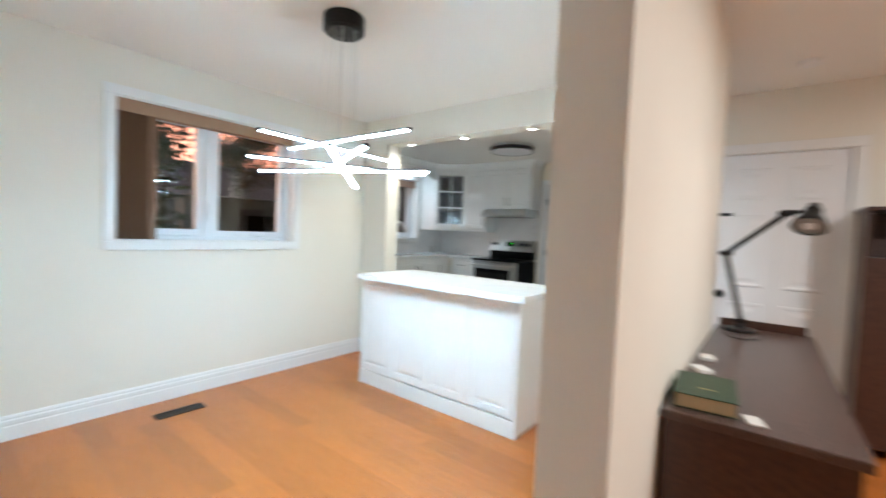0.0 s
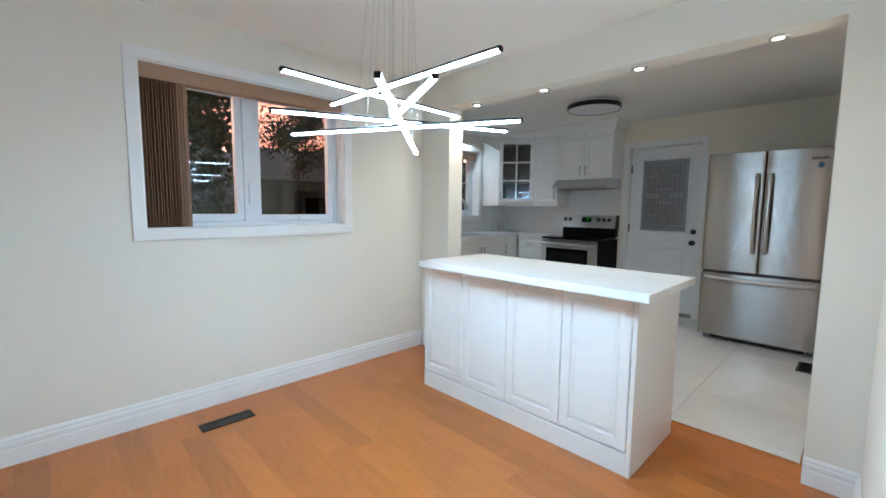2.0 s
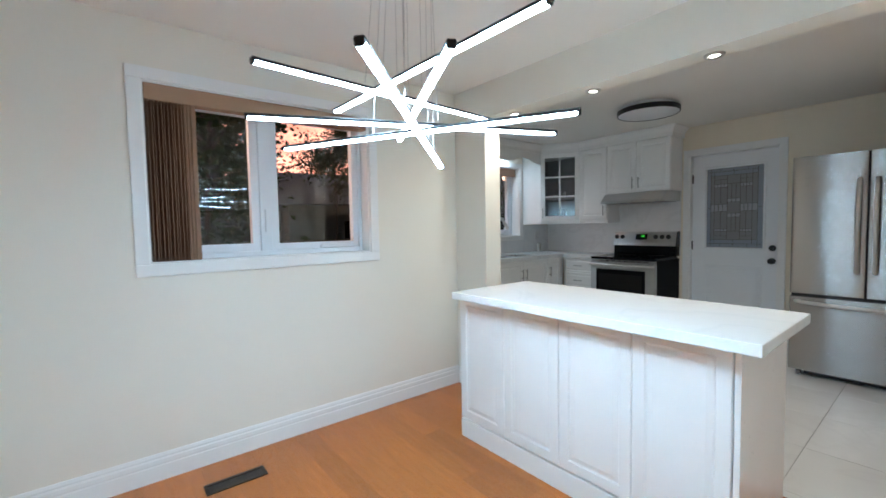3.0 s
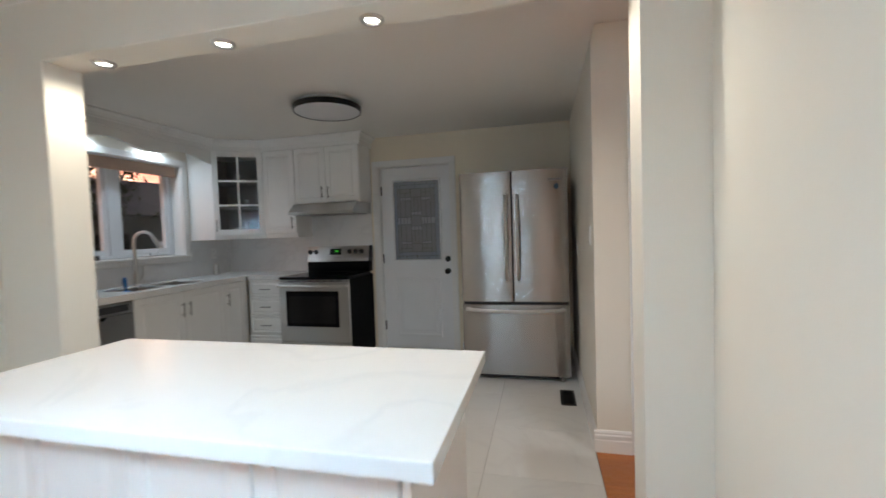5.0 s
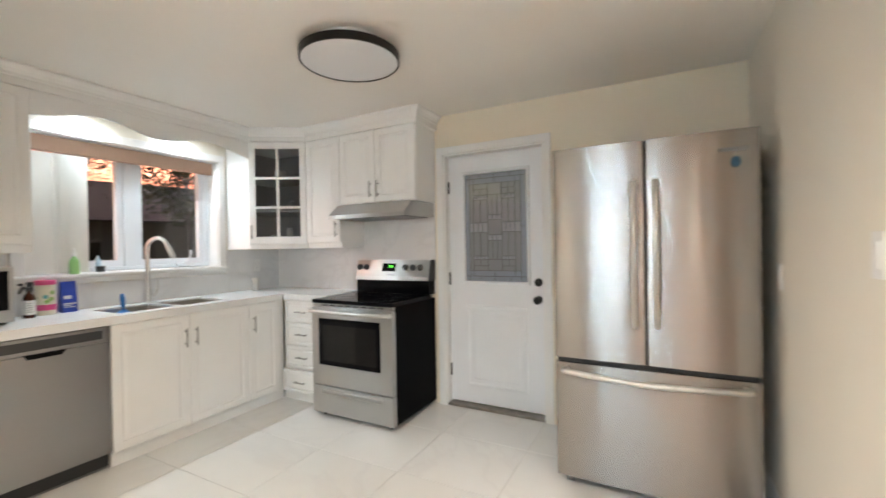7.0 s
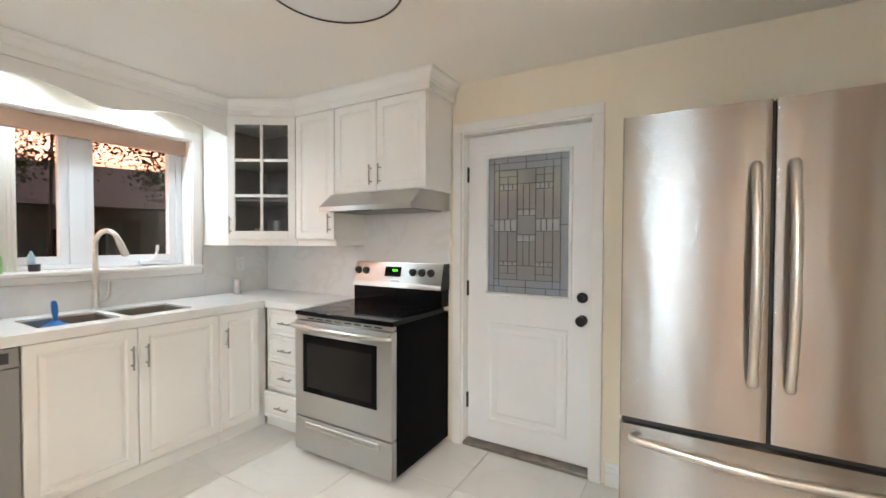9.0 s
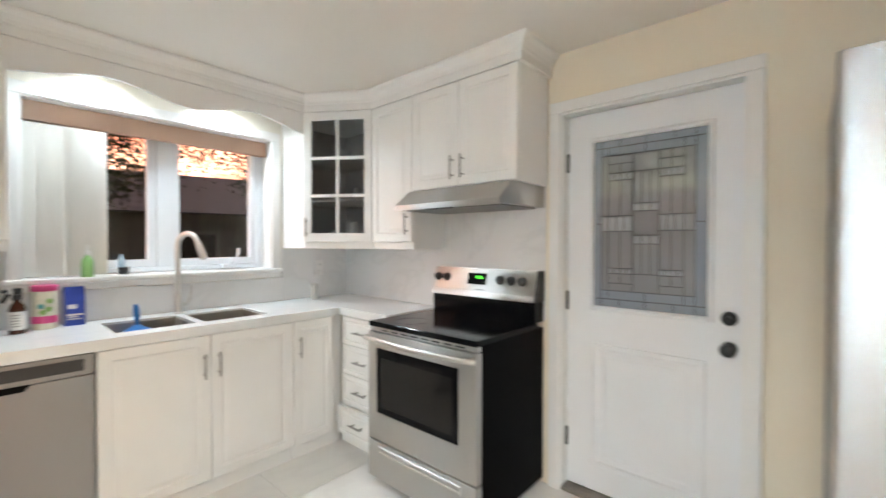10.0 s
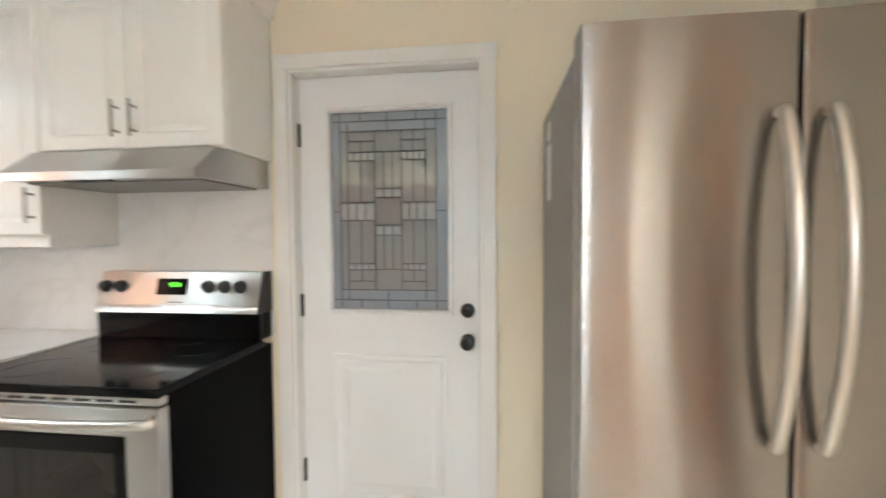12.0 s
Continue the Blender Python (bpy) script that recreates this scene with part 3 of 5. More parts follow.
# Hall door: six panels, with a chain
hd = thing("door_2", ((HD[0] + HD[1]) / 2, HY + 0.06, 0), "closed white six-panel door with a black chain lock", "door", kind="structure")
casing("door_trim", "x", HY, -1, HD[0], HD[1], 0, HD[2], 0.072, floor=True, parent=hd)
bm = bmesh.new()
HFY = HY + 0.02
hx0, hx1, hz1 = HD[0] + 0.006, HD[1] - 0.006, HD[2] - 0.006
add_box(bm, hx0, hx1, HFY, HFY + 0.042, 0.012, hz1)
part("slab", bm, DOORW, hd)
bm = bmesh.new()
for x0, x1, z0, z1 in ((HD[0] - 0.001, HD[0] + 0.004, 0, HD[2]), (HD[1] - 0.004, HD[1] + 0.001, 0, HD[2]), (HD[0] + 0.004, HD[1] - 0.004, HD[2] - 0.004, HD[2] + 0.001)):
    add_box(bm, x0, x1, HY, HY + T, z0, z1)
part("door_jamb", bm, TRIM, hd)
cw = (hx1 - hx0 - 0.32) / 2
for x0 in (hx0 + 0.105, hx0 + 0.215 + cw):
    for z0, z1 in ((0.21, 0.82), (0.94, 1.50), (1.62, 1.86)):
        part("door_panel", raised(bmesh.new(), x0, x0 + cw, z0, z1, HFY, [(0, -0.001), (0.006, -0.007), (0.018, -0.008), (0.03, -0.003), (0.045, -0.003), (0.07, -0.009)]), DOORW, hd)
k = lathe([(0.032, 0), (0.032, 0.008), (0.014, 0.012), (0.012, 0.03), (0.027, 0.036), (0.032, 0.05), (0.027, 0.066), (0.010, 0.07)], (0, 0, 0), 20)
bmesh.ops.transform(k, matrix=Matrix.Translation((0.143, HFY, 0.872)) @ Matrix.Rotation(radians(90), 4, "X"), verts=k.verts)
part("door_knob", k, BLACKM, hd, "black knob", True)
ch = part("chain_plate", box(0.103, 0.195, HFY - 0.012, HFY, 1.492, 1.517, 0.003), BLACKM, hd, "black chain slide")
part("chain_bracket", add_box(box(0.038, 0.058, HY - 0.03, HY - 0.018, 1.40, 1.47, 0.003), 0.044, 0.066, HY - 0.045, HY - 0.03, 1.425, 1.445, 0.003), BLACKM, hd)
pts = [(0.055 + 0.055 * s, HY - 0.045 + 0.03 * s, 1.435 - 0.10 * math.sin(math.pi * min(1, s * 1.0)) * (1 - 0.25 * s) + 0.06 * s * s) for s in (k / 14 for k in range(15))]
bm = bmesh.new()
for a, b in zip(pts, pts[1:]):
    c = (Vector(a) + Vector(b)) / 2
    add_box(bm, -0.008, 0.008, -0.003, 0.003, -0.003, 0.003, 0.001, 1, Matrix.Translation(c) @ (Vector(b) - Vector(a)).to_track_quat("X", "Z").to_matrix().to_4x4())
part("chain", bm, BLACKM, hd)
for z in (0.62, 1.25):
    part("strike", box(HD[0] - 0.012, HD[0] + 0.004, HY - 0.021, HY - 0.014, z - 0.03, z + 0.03, 0.002), SATIN, hd)


# ---- dining room ----
def bar_pull(parent, at, length, vertical=True, out=(0, -1, 0), r=0.0052):
    """A satin bar handle on two posts."""
    at, o = Vector(at), Vector(out)
    d = Vector((0, 0, 1)) if vertical else Vector((-o.y, o.x, 0))
    bm = tube([at + o * 0.030 - d * length / 2, at + o * 0.030 + d * length / 2], r, 10)
    for s in (-1, 1):
        t = tube([at + d * s * length * 0.33, at + o * 0.030 + d * s * length * 0.33], r * 0.85, 8)
        me = bpy.data.meshes.new("tmp")
        t.to_mesh(me)
        t.free()
        bm.from_mesh(me)
        bpy.data.meshes.remove(me)
    return part("handle", bm, PULL, parent, "satin nickel bar handle", True)


DOORSTEPS = [(0, 0.0), (0.0, -0.016), (0.004, -0.02), (0.050, -0.02), (0.056, -0.0135), (0.063, -0.013), (0.082, -0.0185), (0.10, -0.0188)]


def cab_front(name, m, u0, u1, z0, z1, parent, steps=None, material=None):
    """A raised-panel front in a local frame (x along, -y out)."""
    st = steps or DOORSTEPS
    lim = 0.42 * min(u1 - u0, z1 - z0)
    k = min(1.0, lim / 0.10)
    bm = raised(bmesh.new(), u0, u1, z0, z1, 0, [(i * k if i > 0.005 else i, d) for i, d in st])
    bmesh.ops.transform(bm, matrix=m, verts=bm.verts)
    return part(name, bm, material or CAB, parent)


IX0, IX1, IY0, IY1 = -2.185, -0.735, 2.525, 3.10
isl = thing("kitchen_island", (-1.45, 2.8, 0), "white raised-panel kitchen island with a quartz top", "island")
part("body", add_box(box(IX0, IX1 - 0.020, IY0, IY1, 0.0, 0.872, 0.002), IX1 - 0.020, IX1, IY0 - 0.021, IY1, 0.0, 0.872, 0.002), CAB, isl)
part("plinth", box(IX0, IX1 - 0.021, IY0 - 0.020, IY0 - 0.001, 0.0, 0.110, 0.002), CAB, isl)
n = 4
w = (IX1 - 0.024 - IX0) / n
for k in range(n):
    cab_front("door", Matrix.Translation((0, IY0 - 0.0005, 0)), IX0 + k * w + 0.0015, IX0 + (k + 1) * w - 0.0015, 0.120, 0.868, isl)
part("worktop", box(-2.108, -0.651, 2.380, 3.042, 0.876, 0.917, 0.004), QUARTZ, isl, "white quartz top with faint grey veins")

vent1 = thing("floor_vent", (-2.585, 1.325, 0), "dark brown metal floor register", "vent")


def floor_vent(v, x0, x1, y0, y1, along, material):
    bm = bmesh.new()
    b = 0.018
    for p in ((x0, x0 + b, y0, y1), (x1 - b, x1, y0, y1), (x0 + b, x1 - b, y0, y0 + b), (x0 + b, x1 - b, y1 - b, y1)):
        add_box(bm, *p, 0.0, 0.006, 0.002)
    part("frame", bm, material, v)
    part("duct", box(x0 + b, x1 - b, y0 + b, y1 - b, 0.0004, 0.0012), BLACKP, v)
    n = int((y1 - y0 - 2 * b) / 0.012)
    for k in range(n):
        y = y0 + b + (k + 0.5) * (y1 - y0 - 2 * b) / n
        part("slat", box(x0 + b, x1 - b, y - 0.002, y + 0.002, 0.0012, 0.0045), material, v)


floor_vent(vent1, -2.645, -2.545, 1.168, 1.456, "y", mat("dark_bronze", (0.055, 0.038, 0.028), 0.42, 0.6, var=0.1))
vent2 = thing("floor_vent", (-0.30, 4.97, 0), "black metal floor register in the tiles", "vent")
floor_vent(vent2, -0.352, -0.242, 4.835, 5.125, "y", BLACKM)

chan = thing("chandelier", (-1.28, 1.58, 1.55), "modern chandelier of crossed lit white bars", "chandelier")
CX, CY = -1.355, 1.60
part("canopy", add_cyl(cyl((CX, CY, DZ - 0.040), 0.104, 0.08, "z", 40, bevel=0.006), (CX, CY, DZ - 0.082), 0.094, 0.006, "z", 40), BLACKM, chan, "round black ceiling canopy", True)
BARS = [((-1.299, 1.126, 1.671), (-1.414, 2.02, 1.688)), ((-1.597, 1.461, 1.676), (-0.751, 1.482, 1.683)), ((-0.86, 1.163, 1.569), (-1.462, 1.8, 1.503)),
        ((-0.832, 1.321, 1.595), (-1.562, 1.689, 1.603)), ((-1.403, 1.133, 1.57), (-1.112, 1.994, 1.584)), ((-1.603, 1.292, 1.539), (-0.845, 1.72, 1.549))]
for a, b in BARS:
    a, b = Vector(a), Vector(b)
    L = (b - a).length
    m = Matrix.Translation((a + b) / 2) @ (b - a).to_track_quat("X", "Z").to_matrix().to_4x4()
    h = part("bar", add_box(add_box(add_box(add_box(box(-L / 2, L / 2, -0.009, 0.009, 0.005, 0.011, 0.002, 1, m), -L / 2, L / 2, -0.009, -0.0079, 0.002, 0.0055, 0, 1, m), -L / 2, L / 2, 0.0079, 0.009, 0.002, 0.0055, 0, 1, m), -L / 2, -L / 2 + 0.008, -0.0085, 0.0085, -0.005, 0.011, 0.002, 1, m), L / 2 - 0.008, L / 2, -0.0085, 0.0085, -0.005, 0.011, 0.002, 1, m), BLACKM, chan, "black bar housing")
    part("diffuser", box(-L / 2 + 0.008, L / 2 - 0.008, -0.0078, 0.0078, -0.004, 0.005, 0.003, 2, m), LEDW, h, "lit white diffuser strip")
    near = min(max((Vector((CX, CY, a.z)) - a).dot(b - a) / L ** 2, 0.2), 0.8)
    for s in (-0.05, 0.05):
        p = a.lerp(b, near + s / L)
        q = Vector((CX, CY, DZ - 0.08)) + min(0.085, Vector((p.x - CX, p.y - CY)).length) * Vector((p.x - CX, p.y - CY, 0)).normalized()
        part("cable", tube([p + Vector((0, 0, 0.010)), (p + q) / 2, q], 0.0010, 6), SATIN, chan)

for px, py in POTS:
    p = thing("pot_light", (px, py, HZ), "small lit recessed spotlight with a chrome ring", "spotlight", "spotlights in the header")
    part("ring", lathe([(0.024, 0.0), (0.030, -0.010), (0.040, -0.010), (0.046, -0.003), (0.046, 0.0)], (px, py, HZ - 0.0005), 28), SATIN, p, "chrome ring", True)
    part("lens", cyl((px, py, HZ - 0.003), 0.0225, 0.004, "z", 20), POTE, p, "glowing lamp lens")


def plate(name, at, axis, out, label, category, w=0.07, h=0.115, slots="switch"):
    """A white wall plate with its rocker or sockets; out is the wall's normal."""
    t = thing(name, at, label, category)
    x, y, z = at

    def slab(u0, u1, z0, z1, d0, d1, b=0.002):
        if axis == "x":
            return box(*sorted((x + out * d0, x + out * d1)), y + u0, y + u1, z + z0, z + z1, b)
        return box(x + u0, x + u1, *sorted((y + out * d0, y + out * d1)), z + z0, z + z1, b)
    part("plate", slab(-w / 2, w / 2, -h / 2, h / 2, 0, 0.006), TRIM, t)
    if slots == "switch":
        part("rocker", slab(-0.016, 0.016, -0.033, 0.033, 0.006, 0.010), TRIM, t)
    else:
        for s in (-1, 1):
            o = part("socket", slab(-0.016, 0.016, s * 0.026 - 0.014, s * 0.026 + 0.014, 0.006, 0.008), TRIM, t)
            for d in (-0.006, 0.006):
                part("slot", slab(d - 0.001, d + 0.001, s * 0.026 - 0.005, s * 0.026 + 0.005, 0.008, 0.0086, 0), BLACKP, o)
    return t


plate("wall_outlet", (-1.79, SY, 0.385), "y", 1, "white double outlet on the dining wall", "outlet", slots="outlet")
plate("light_switch", (RX, 4.375, 1.258), "x", -1, "white light switch on the kitchen wall", "switch")
plate("light_switch", (RX, 5.32, 1.138), "x", -1, "white switch plate on the kitchen wall", "switch")
plate("wall_outlet", (KX + 0.009, 5.735, 1.145), "x", 1, "white outlet on the backsplash", "outlet", slots="outlet")


# ---- kitchen: cabinets and counters ----
TOPZ, BASEZ, KICK = 0.912, 0.862, 0.085
FXW, FYF = -3.575, 5.545                     # faces of the base cabinets
UX, UY = -3.845, 5.705                       # faces of the wall cabinets
UZ0, UZ1 = 1.345, 2.245


def mw(x, y=0.0):
    """Local frame of a front that looks to +x: local x runs along world y."""
    return Matrix.Translation((x, y, 0)) @ Matrix.Rotation(radians(90), 4, "Z")


def base_unit(name, y0, y1, fronts, label, top=BASEZ - 0.001):
    c = thing(name, (FXW - 0.28, (y0 + y1) / 2, 0), label, "cabinet", "base cabinets")
    part("body", box(KX + 0.012, FXW, y0 + 0.001, y1 - 0.001, KICK, top), CAB, c)
    part("plinth", box(KX + 0.012, FXW - 0.012, y0 + 0.001, y1 - 0.001, 0, KICK - 0.001), CAB, c)
    for p, q, side in fronts:
        d = cab_front("door", mw(FXW + 0.0005), p + 0.0022, q - 0.0022, KICK + 0.004, BASEZ - 0.004, c)
        if side:
            bar_pull(d, (FXW + 0.020, q - 0.036 if side > 0 else p + 0.036, 0.70), 0.13, True, (1, 0, 0))
    return c


base_unit("base_cabinet", 3.252, 3.646, [(3.252, 3.646, 1)], "white raised-panel base cabinet beside the dishwasher")
base_unit("base_cabinet", 4.258, 5.192, [(4.258, 4.726, 1), (4.726, 5.192, -1)], "white two-door base cabinet under the sink", 0.64)
base_unit("base_cabinet", 5.193, 5.545, [(5.193, 5.482, -1)], "narrow white base cabinet in the corner")
dr = thing("drawer_cabinet", (-3.32, 5.76, 0), "white four-drawer base cabinet with one drawer ajar", "cabinet", "base cabinets")
part("body", box(FXW + 0.026, -3.062, FYF, FY - 0.012, KICK, BASEZ - 0.001), CAB, dr)
part("plinth", box(FXW + 0.0, -3.062, FYF + 0.012, FY - 0.012, 0, KICK - 0.001), CAB, dr)
SMALL = [(0, 0.0), (0.0, -0.016), (0.003, -0.02), (0.030, -0.02), (0.036, -0.012), (0.042, -0.012), (0.056, -0.018)]
for k, (z0, z1) in enumerate(((0.675, 0.855), (0.48, 0.67), (0.285, 0.475), (0.09, 0.272))):
    out = 0.03 if k == 3 else 0.0
    d = cab_front("drawer", Matrix.Translation((0, FYF - 0.0005 - out, 0)), -3.530, -3.066, z0, z1, dr, SMALL)
    bar_pull(d, (-3.32, FYF - 0.020 - out, (z0 + z1) / 2), 0.12, False, (0, -1, 0))
    if out:
        part("drawer_box", box(-3.50, -3.09, FYF - out, FYF - 0.001, z0 + 0.02, z1 - 0.03), CAB, d)

# worktop with two sink cut-outs
SK = [(-4.015, -3.665, 4.345, 4.695), (-4.015, -3.665, 4.735, 5.085)]
ct = thing("worktop", (-3.85, 4.6, BASEZ), "white quartz L-shaped worktop with an undermount sink cut-out", "worktop")
bm = bmesh.new()
cx0, cx1 = KX + 0.010, -3.548
for x0, x1, y0, y1 in ((cx0, cx1, 3.252, 4.345), (cx0, SK[0][0], 4.345, 5.085), (SK[0][1], cx1, 4.345, 5.085), (SK[0][0], SK[0][1], 4.695, 4.735), (cx0, cx1, 5.085, FY - 0.011), (cx1, -3.062, 5.518, FY - 0.011)):
    add_box(bm, x0, x1, y0, y1, BASEZ, TOPZ)
bmesh.ops.remove_doubles(bm, verts=bm.verts, dist=0.0001)
part("slab", bm, QUARTZ, ct)
part("backsplash", add_box(add_box(add_box(box(KX + 0.001, KX + 0.009, 3.252, KW[0] - 0.075, TOPZ + 0.001, UZ0 - 0.05), KX + 0.001, KX + 0.009, KW[0] - 0.075, KW[1] + 0.075, TOPZ + 0.001, KW[2] - 0.066), KX + 0.001, KX + 0.009, KW[1] + 0.075, FY - 0.001, TOPZ + 0.001, UZ0 - 0.05), KX + 0.0091, -2.292, FY - 0.009, FY - 0.001, TOPZ + 0.001, 1.67), SPLASH, ct, "pale marble-look backsplash")
sink = thing("sink", (-3.84, 4.7, 0.68), "double-bowl stainless undermount sink", "sink")
for x0, x1, y0, y1 in SK:
    bm = raised(bmesh.new(), x0 + 0.001, x1 - 0.001, -(y1 - 0.001), -(y0 + 0.001), 0, [(0, 0), (0.004, 0), (0.008, 0.15 + TOPZ - BASEZ), (0.045, 0.159 + TOPZ - BASEZ)])
    bmesh.ops.transform(bm, matrix=Matrix(((1, 0, 0, 0), (0, 0, -1, 0), (0, -1, 0, TOPZ - 0.012), (0, 0, 0, 1))), verts=bm.verts)
    b = part("bowl", bm, SINKM, sink)
    part("drain", lathe([(0.042, 0), (0.042, 0.003), (0.030, 0.001), (0.008, 0.001)], ((x0 + x1) / 2, (y0 + y1) / 2, BASEZ - 0.170), 20), SATIN, b)
fa = thing("faucet", (-4.075, 4.725, TOPZ), "tall brushed nickel pull-down faucet", "faucet")
fx0, fy0 = -4.075, 4.725
part("base", lathe([(0.030, 0), (0.030, 0.006), (0.024, 0.012), (0.022, 0.09), (0.016, 0.12)], (fx0, fy0, TOPZ), 20), SATIN, fa, "", True)
dirx, diry = 0.93, 0.36
pts = [(fx0, fy0, TOPZ + 0.11), (fx0, fy0, TOPZ + 0.28), (fx0, fy0, TOPZ + 0.40)]
for k in range(1, 8):
    a = 0.84 * math.pi * k / 7
    pts.append((fx0 + 0.085 * (1 - math.cos(a)) * dirx, fy0 + 0.085 * (1 - math.cos(a)) * diry, TOPZ + 0.40 + 0.085 * math.sin(a)))
aim = Vector((math.sin(a) * dirx, math.sin(a) * diry, math.cos(a)))
tip = Vector(pts[-1]) + 0.02 * aim
pts.append(tuple(tip))
part("spout", tube(curve_points(pts, 4), 0.0145, 14), SATIN, fa, "", True)
head = lathe([(0.016, 0.01), (0.019, -0.02), (0.0205, -0.09), (0.017, -0.10), (0.006, -0.101)], (0, 0, 0), 18)
bmesh.ops.transform(head, matrix=Matrix.Translation(tip) @ Vector((0, 0, -1)).rotation_difference(aim).to_matrix().to_4x4(), verts=head.verts)
part("spray_head", head, SATIN, fa, "", True)
part("lever", tube(curve_points([(fx0, fy0 + 0.018, TOPZ + 0.05), (fx0 + 0.004, fy0 + 0.05, TOPZ + 0.06), (fx0 + 0.004, fy0 + 0.068, TOPZ + 0.10), (fx0 + 0.002, fy0 + 0.070, TOPZ + 0.165)]), [0.012] * 8 + [0.009] * 8 + [0.006] * 9, 10), SATIN, fa, "", True)

# wall cabinets
uc = thing("wall_cabinet", (-4.0, 3.62, UZ0), "white two-door wall cabinet above the microwave", "cabinet", "wall cabinets")
part("body", box(KX + 0.001, UX, 3.252, 4.010, UZ0, 2.335), CAB, uc)
part("light_rail", box(KX + 0.001, UX - 0.004, 3.252, 4.010, UZ0 - 0.042, UZ0 - 0.0005, 0.002), CAB, uc)
for p, q, s in ((3.255, 3.638, 1), (3.638, 4.007, -1)):
    d = cab_front("door", mw(UX + 0.0005), p + 0.0015, q - 0.0015, UZ0 + 0.006, UZ1 - 0.004, uc)
    bar_pull(d, (UX + 0.02, q - 0.035 if s > 0 else p + 0.035, 1.44), 0.13, True, (1, 0, 0))

CA, CB = Vector((UX, 5.438, 0)), Vector((-3.425, UY, 0))
cc = thing("corner_cabinet", (-3.95, 5.8, UZ0), "white diagonal corner wall cabinet with a six-pane glass door", "cabinet", "wall cabinets")
foot = [(KX + 0.001, 5.438), (CA.x, CA.y), (CB.x, CB.y), (CB.x, FY - 0.01), (KX + 0.001, FY - 0.01)]
part("bottom", prism(foot, "z", UZ0, UZ0 + 0.018), CAB, cc)
part("top", prism(foot, "z", UZ1 - 0.018, 2.335), CAB, cc)
part("side_panel", box(KX + 0.001, CA.x, 5.438, 5.456, UZ0 + 0.018, UZ1 - 0.018), CAB, cc)
part("side_panel", box(CB.x - 0.018, CB.x, CB.y, FY - 0.01, UZ0 + 0.018, UZ1 - 0.018), CAB, cc)
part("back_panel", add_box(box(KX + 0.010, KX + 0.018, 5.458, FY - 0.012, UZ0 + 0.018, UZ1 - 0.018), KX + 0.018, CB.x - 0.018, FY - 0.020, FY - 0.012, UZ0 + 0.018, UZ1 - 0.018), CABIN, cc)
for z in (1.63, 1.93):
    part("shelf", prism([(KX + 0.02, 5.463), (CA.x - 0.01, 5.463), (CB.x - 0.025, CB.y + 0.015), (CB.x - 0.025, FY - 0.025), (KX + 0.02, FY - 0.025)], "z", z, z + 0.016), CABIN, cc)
part("light_rail", prism([(KX + 0.001, 5.440), (CA.x - 0.004, 5.440), (CB.x - 0.004, CB.y + 0.004), (CB.x - 0.004, FY - 0.01), (KX + 0.001, FY - 0.01)], "z", UZ0 - 0.042, UZ0 - 0.0005), CAB, cc)
dl = (CB - CA).length
dm = Matrix.Translation(CA) @ Matrix.Rotation(math.atan2(CB.y - CA.y, CB.x - CA.x), 4, "Z")
bm = bmesh.new()
st = 0.058
z0, z1 = UZ0 + 0.006, UZ1 - 0.004
for u0, u1, a, b in ((0.004, st, z0, z1), (dl - st, dl - 0.004, z0, z1), (st, dl - st, z0, z0 + st), (st, dl - st, z1 - st, z1)):
    add_box(bm, u0, u1, -0.021, -0.001, a, b, 0.003, 2, dm)
gd = part("door", bm, CAB, cc)
gz0, gz1 = z0 + st, z1 - st
part("muntin", box(dl / 2 - 0.010, dl / 2 + 0.010, -0.019, -0.004, gz0, gz1, 0.003, 2, dm), CAB, gd)
for k in (1, 2):
    z = gz0 + (gz1 - gz0) * k / 3
    for u0, u1 in ((st, dl / 2 - 0.010), (dl / 2 + 0.010, dl - st)):
        part("muntin", box(u0, u1, -0.0185, -0.0045, z - 0.010, z + 0.010, 0.003, 2, dm), CAB, gd)
CABGLASS = glass("cabinet_glass", (0.85, 0.86, 0.86))
for i in range(2):
    for k in range(3):
        u0, u1 = ((st, dl / 2), (dl / 2, dl - st))[i]
        g = part("pane", box(u0, u1, -0.011, -0.008, gz0 + (gz1 - gz0) * k / 3, gz0 + (gz1 - gz0) * (k + 1) / 3, 0, 2, dm), CABGLASS, gd)
        g.visible_shadow = False
hp = dm @ Vector((0.030, -0.021, 1.45))
bar_pull(gd, hp, 0.13, True, (dm.to_3x3() @ Vector((0, -1, 0))))
CHINA = mat("dark_crockery", (0.30, 0.29, 0.27), 0.3, var=0.05)
for k, (u, v, z, r, h) in enumerate(((-3.80, 5.68, UZ0 + 0.018, 0.045, 0.07), (-3.70, 5.74, UZ0 + 0.018, 0.035, 0.13), (-3.84, 5.72, 1.646, 0.05, 0.06), (-3.72, 5.78, 1.646, 0.03, 0.10), (-3.80, 5.74, 1.946, 0.05, 0.08))):
    t = thing("cup" if h < 0.1 else "tumbler", (u, v, z), "ceramic cup on a cabinet shelf" if h < 0.1 else "clear drinking tumbler on a cabinet shelf", "cup" if h < 0.1 else "glass")
    part("bowl", lathe([(r * 0.7, 0.0), (r, h * 0.5), (r, h), (r * 0.92, h), (r * 0.9, h * 0.5), (r * 0.5, 0.01)], (u, v, z), 16), CHINA, t, "", True)

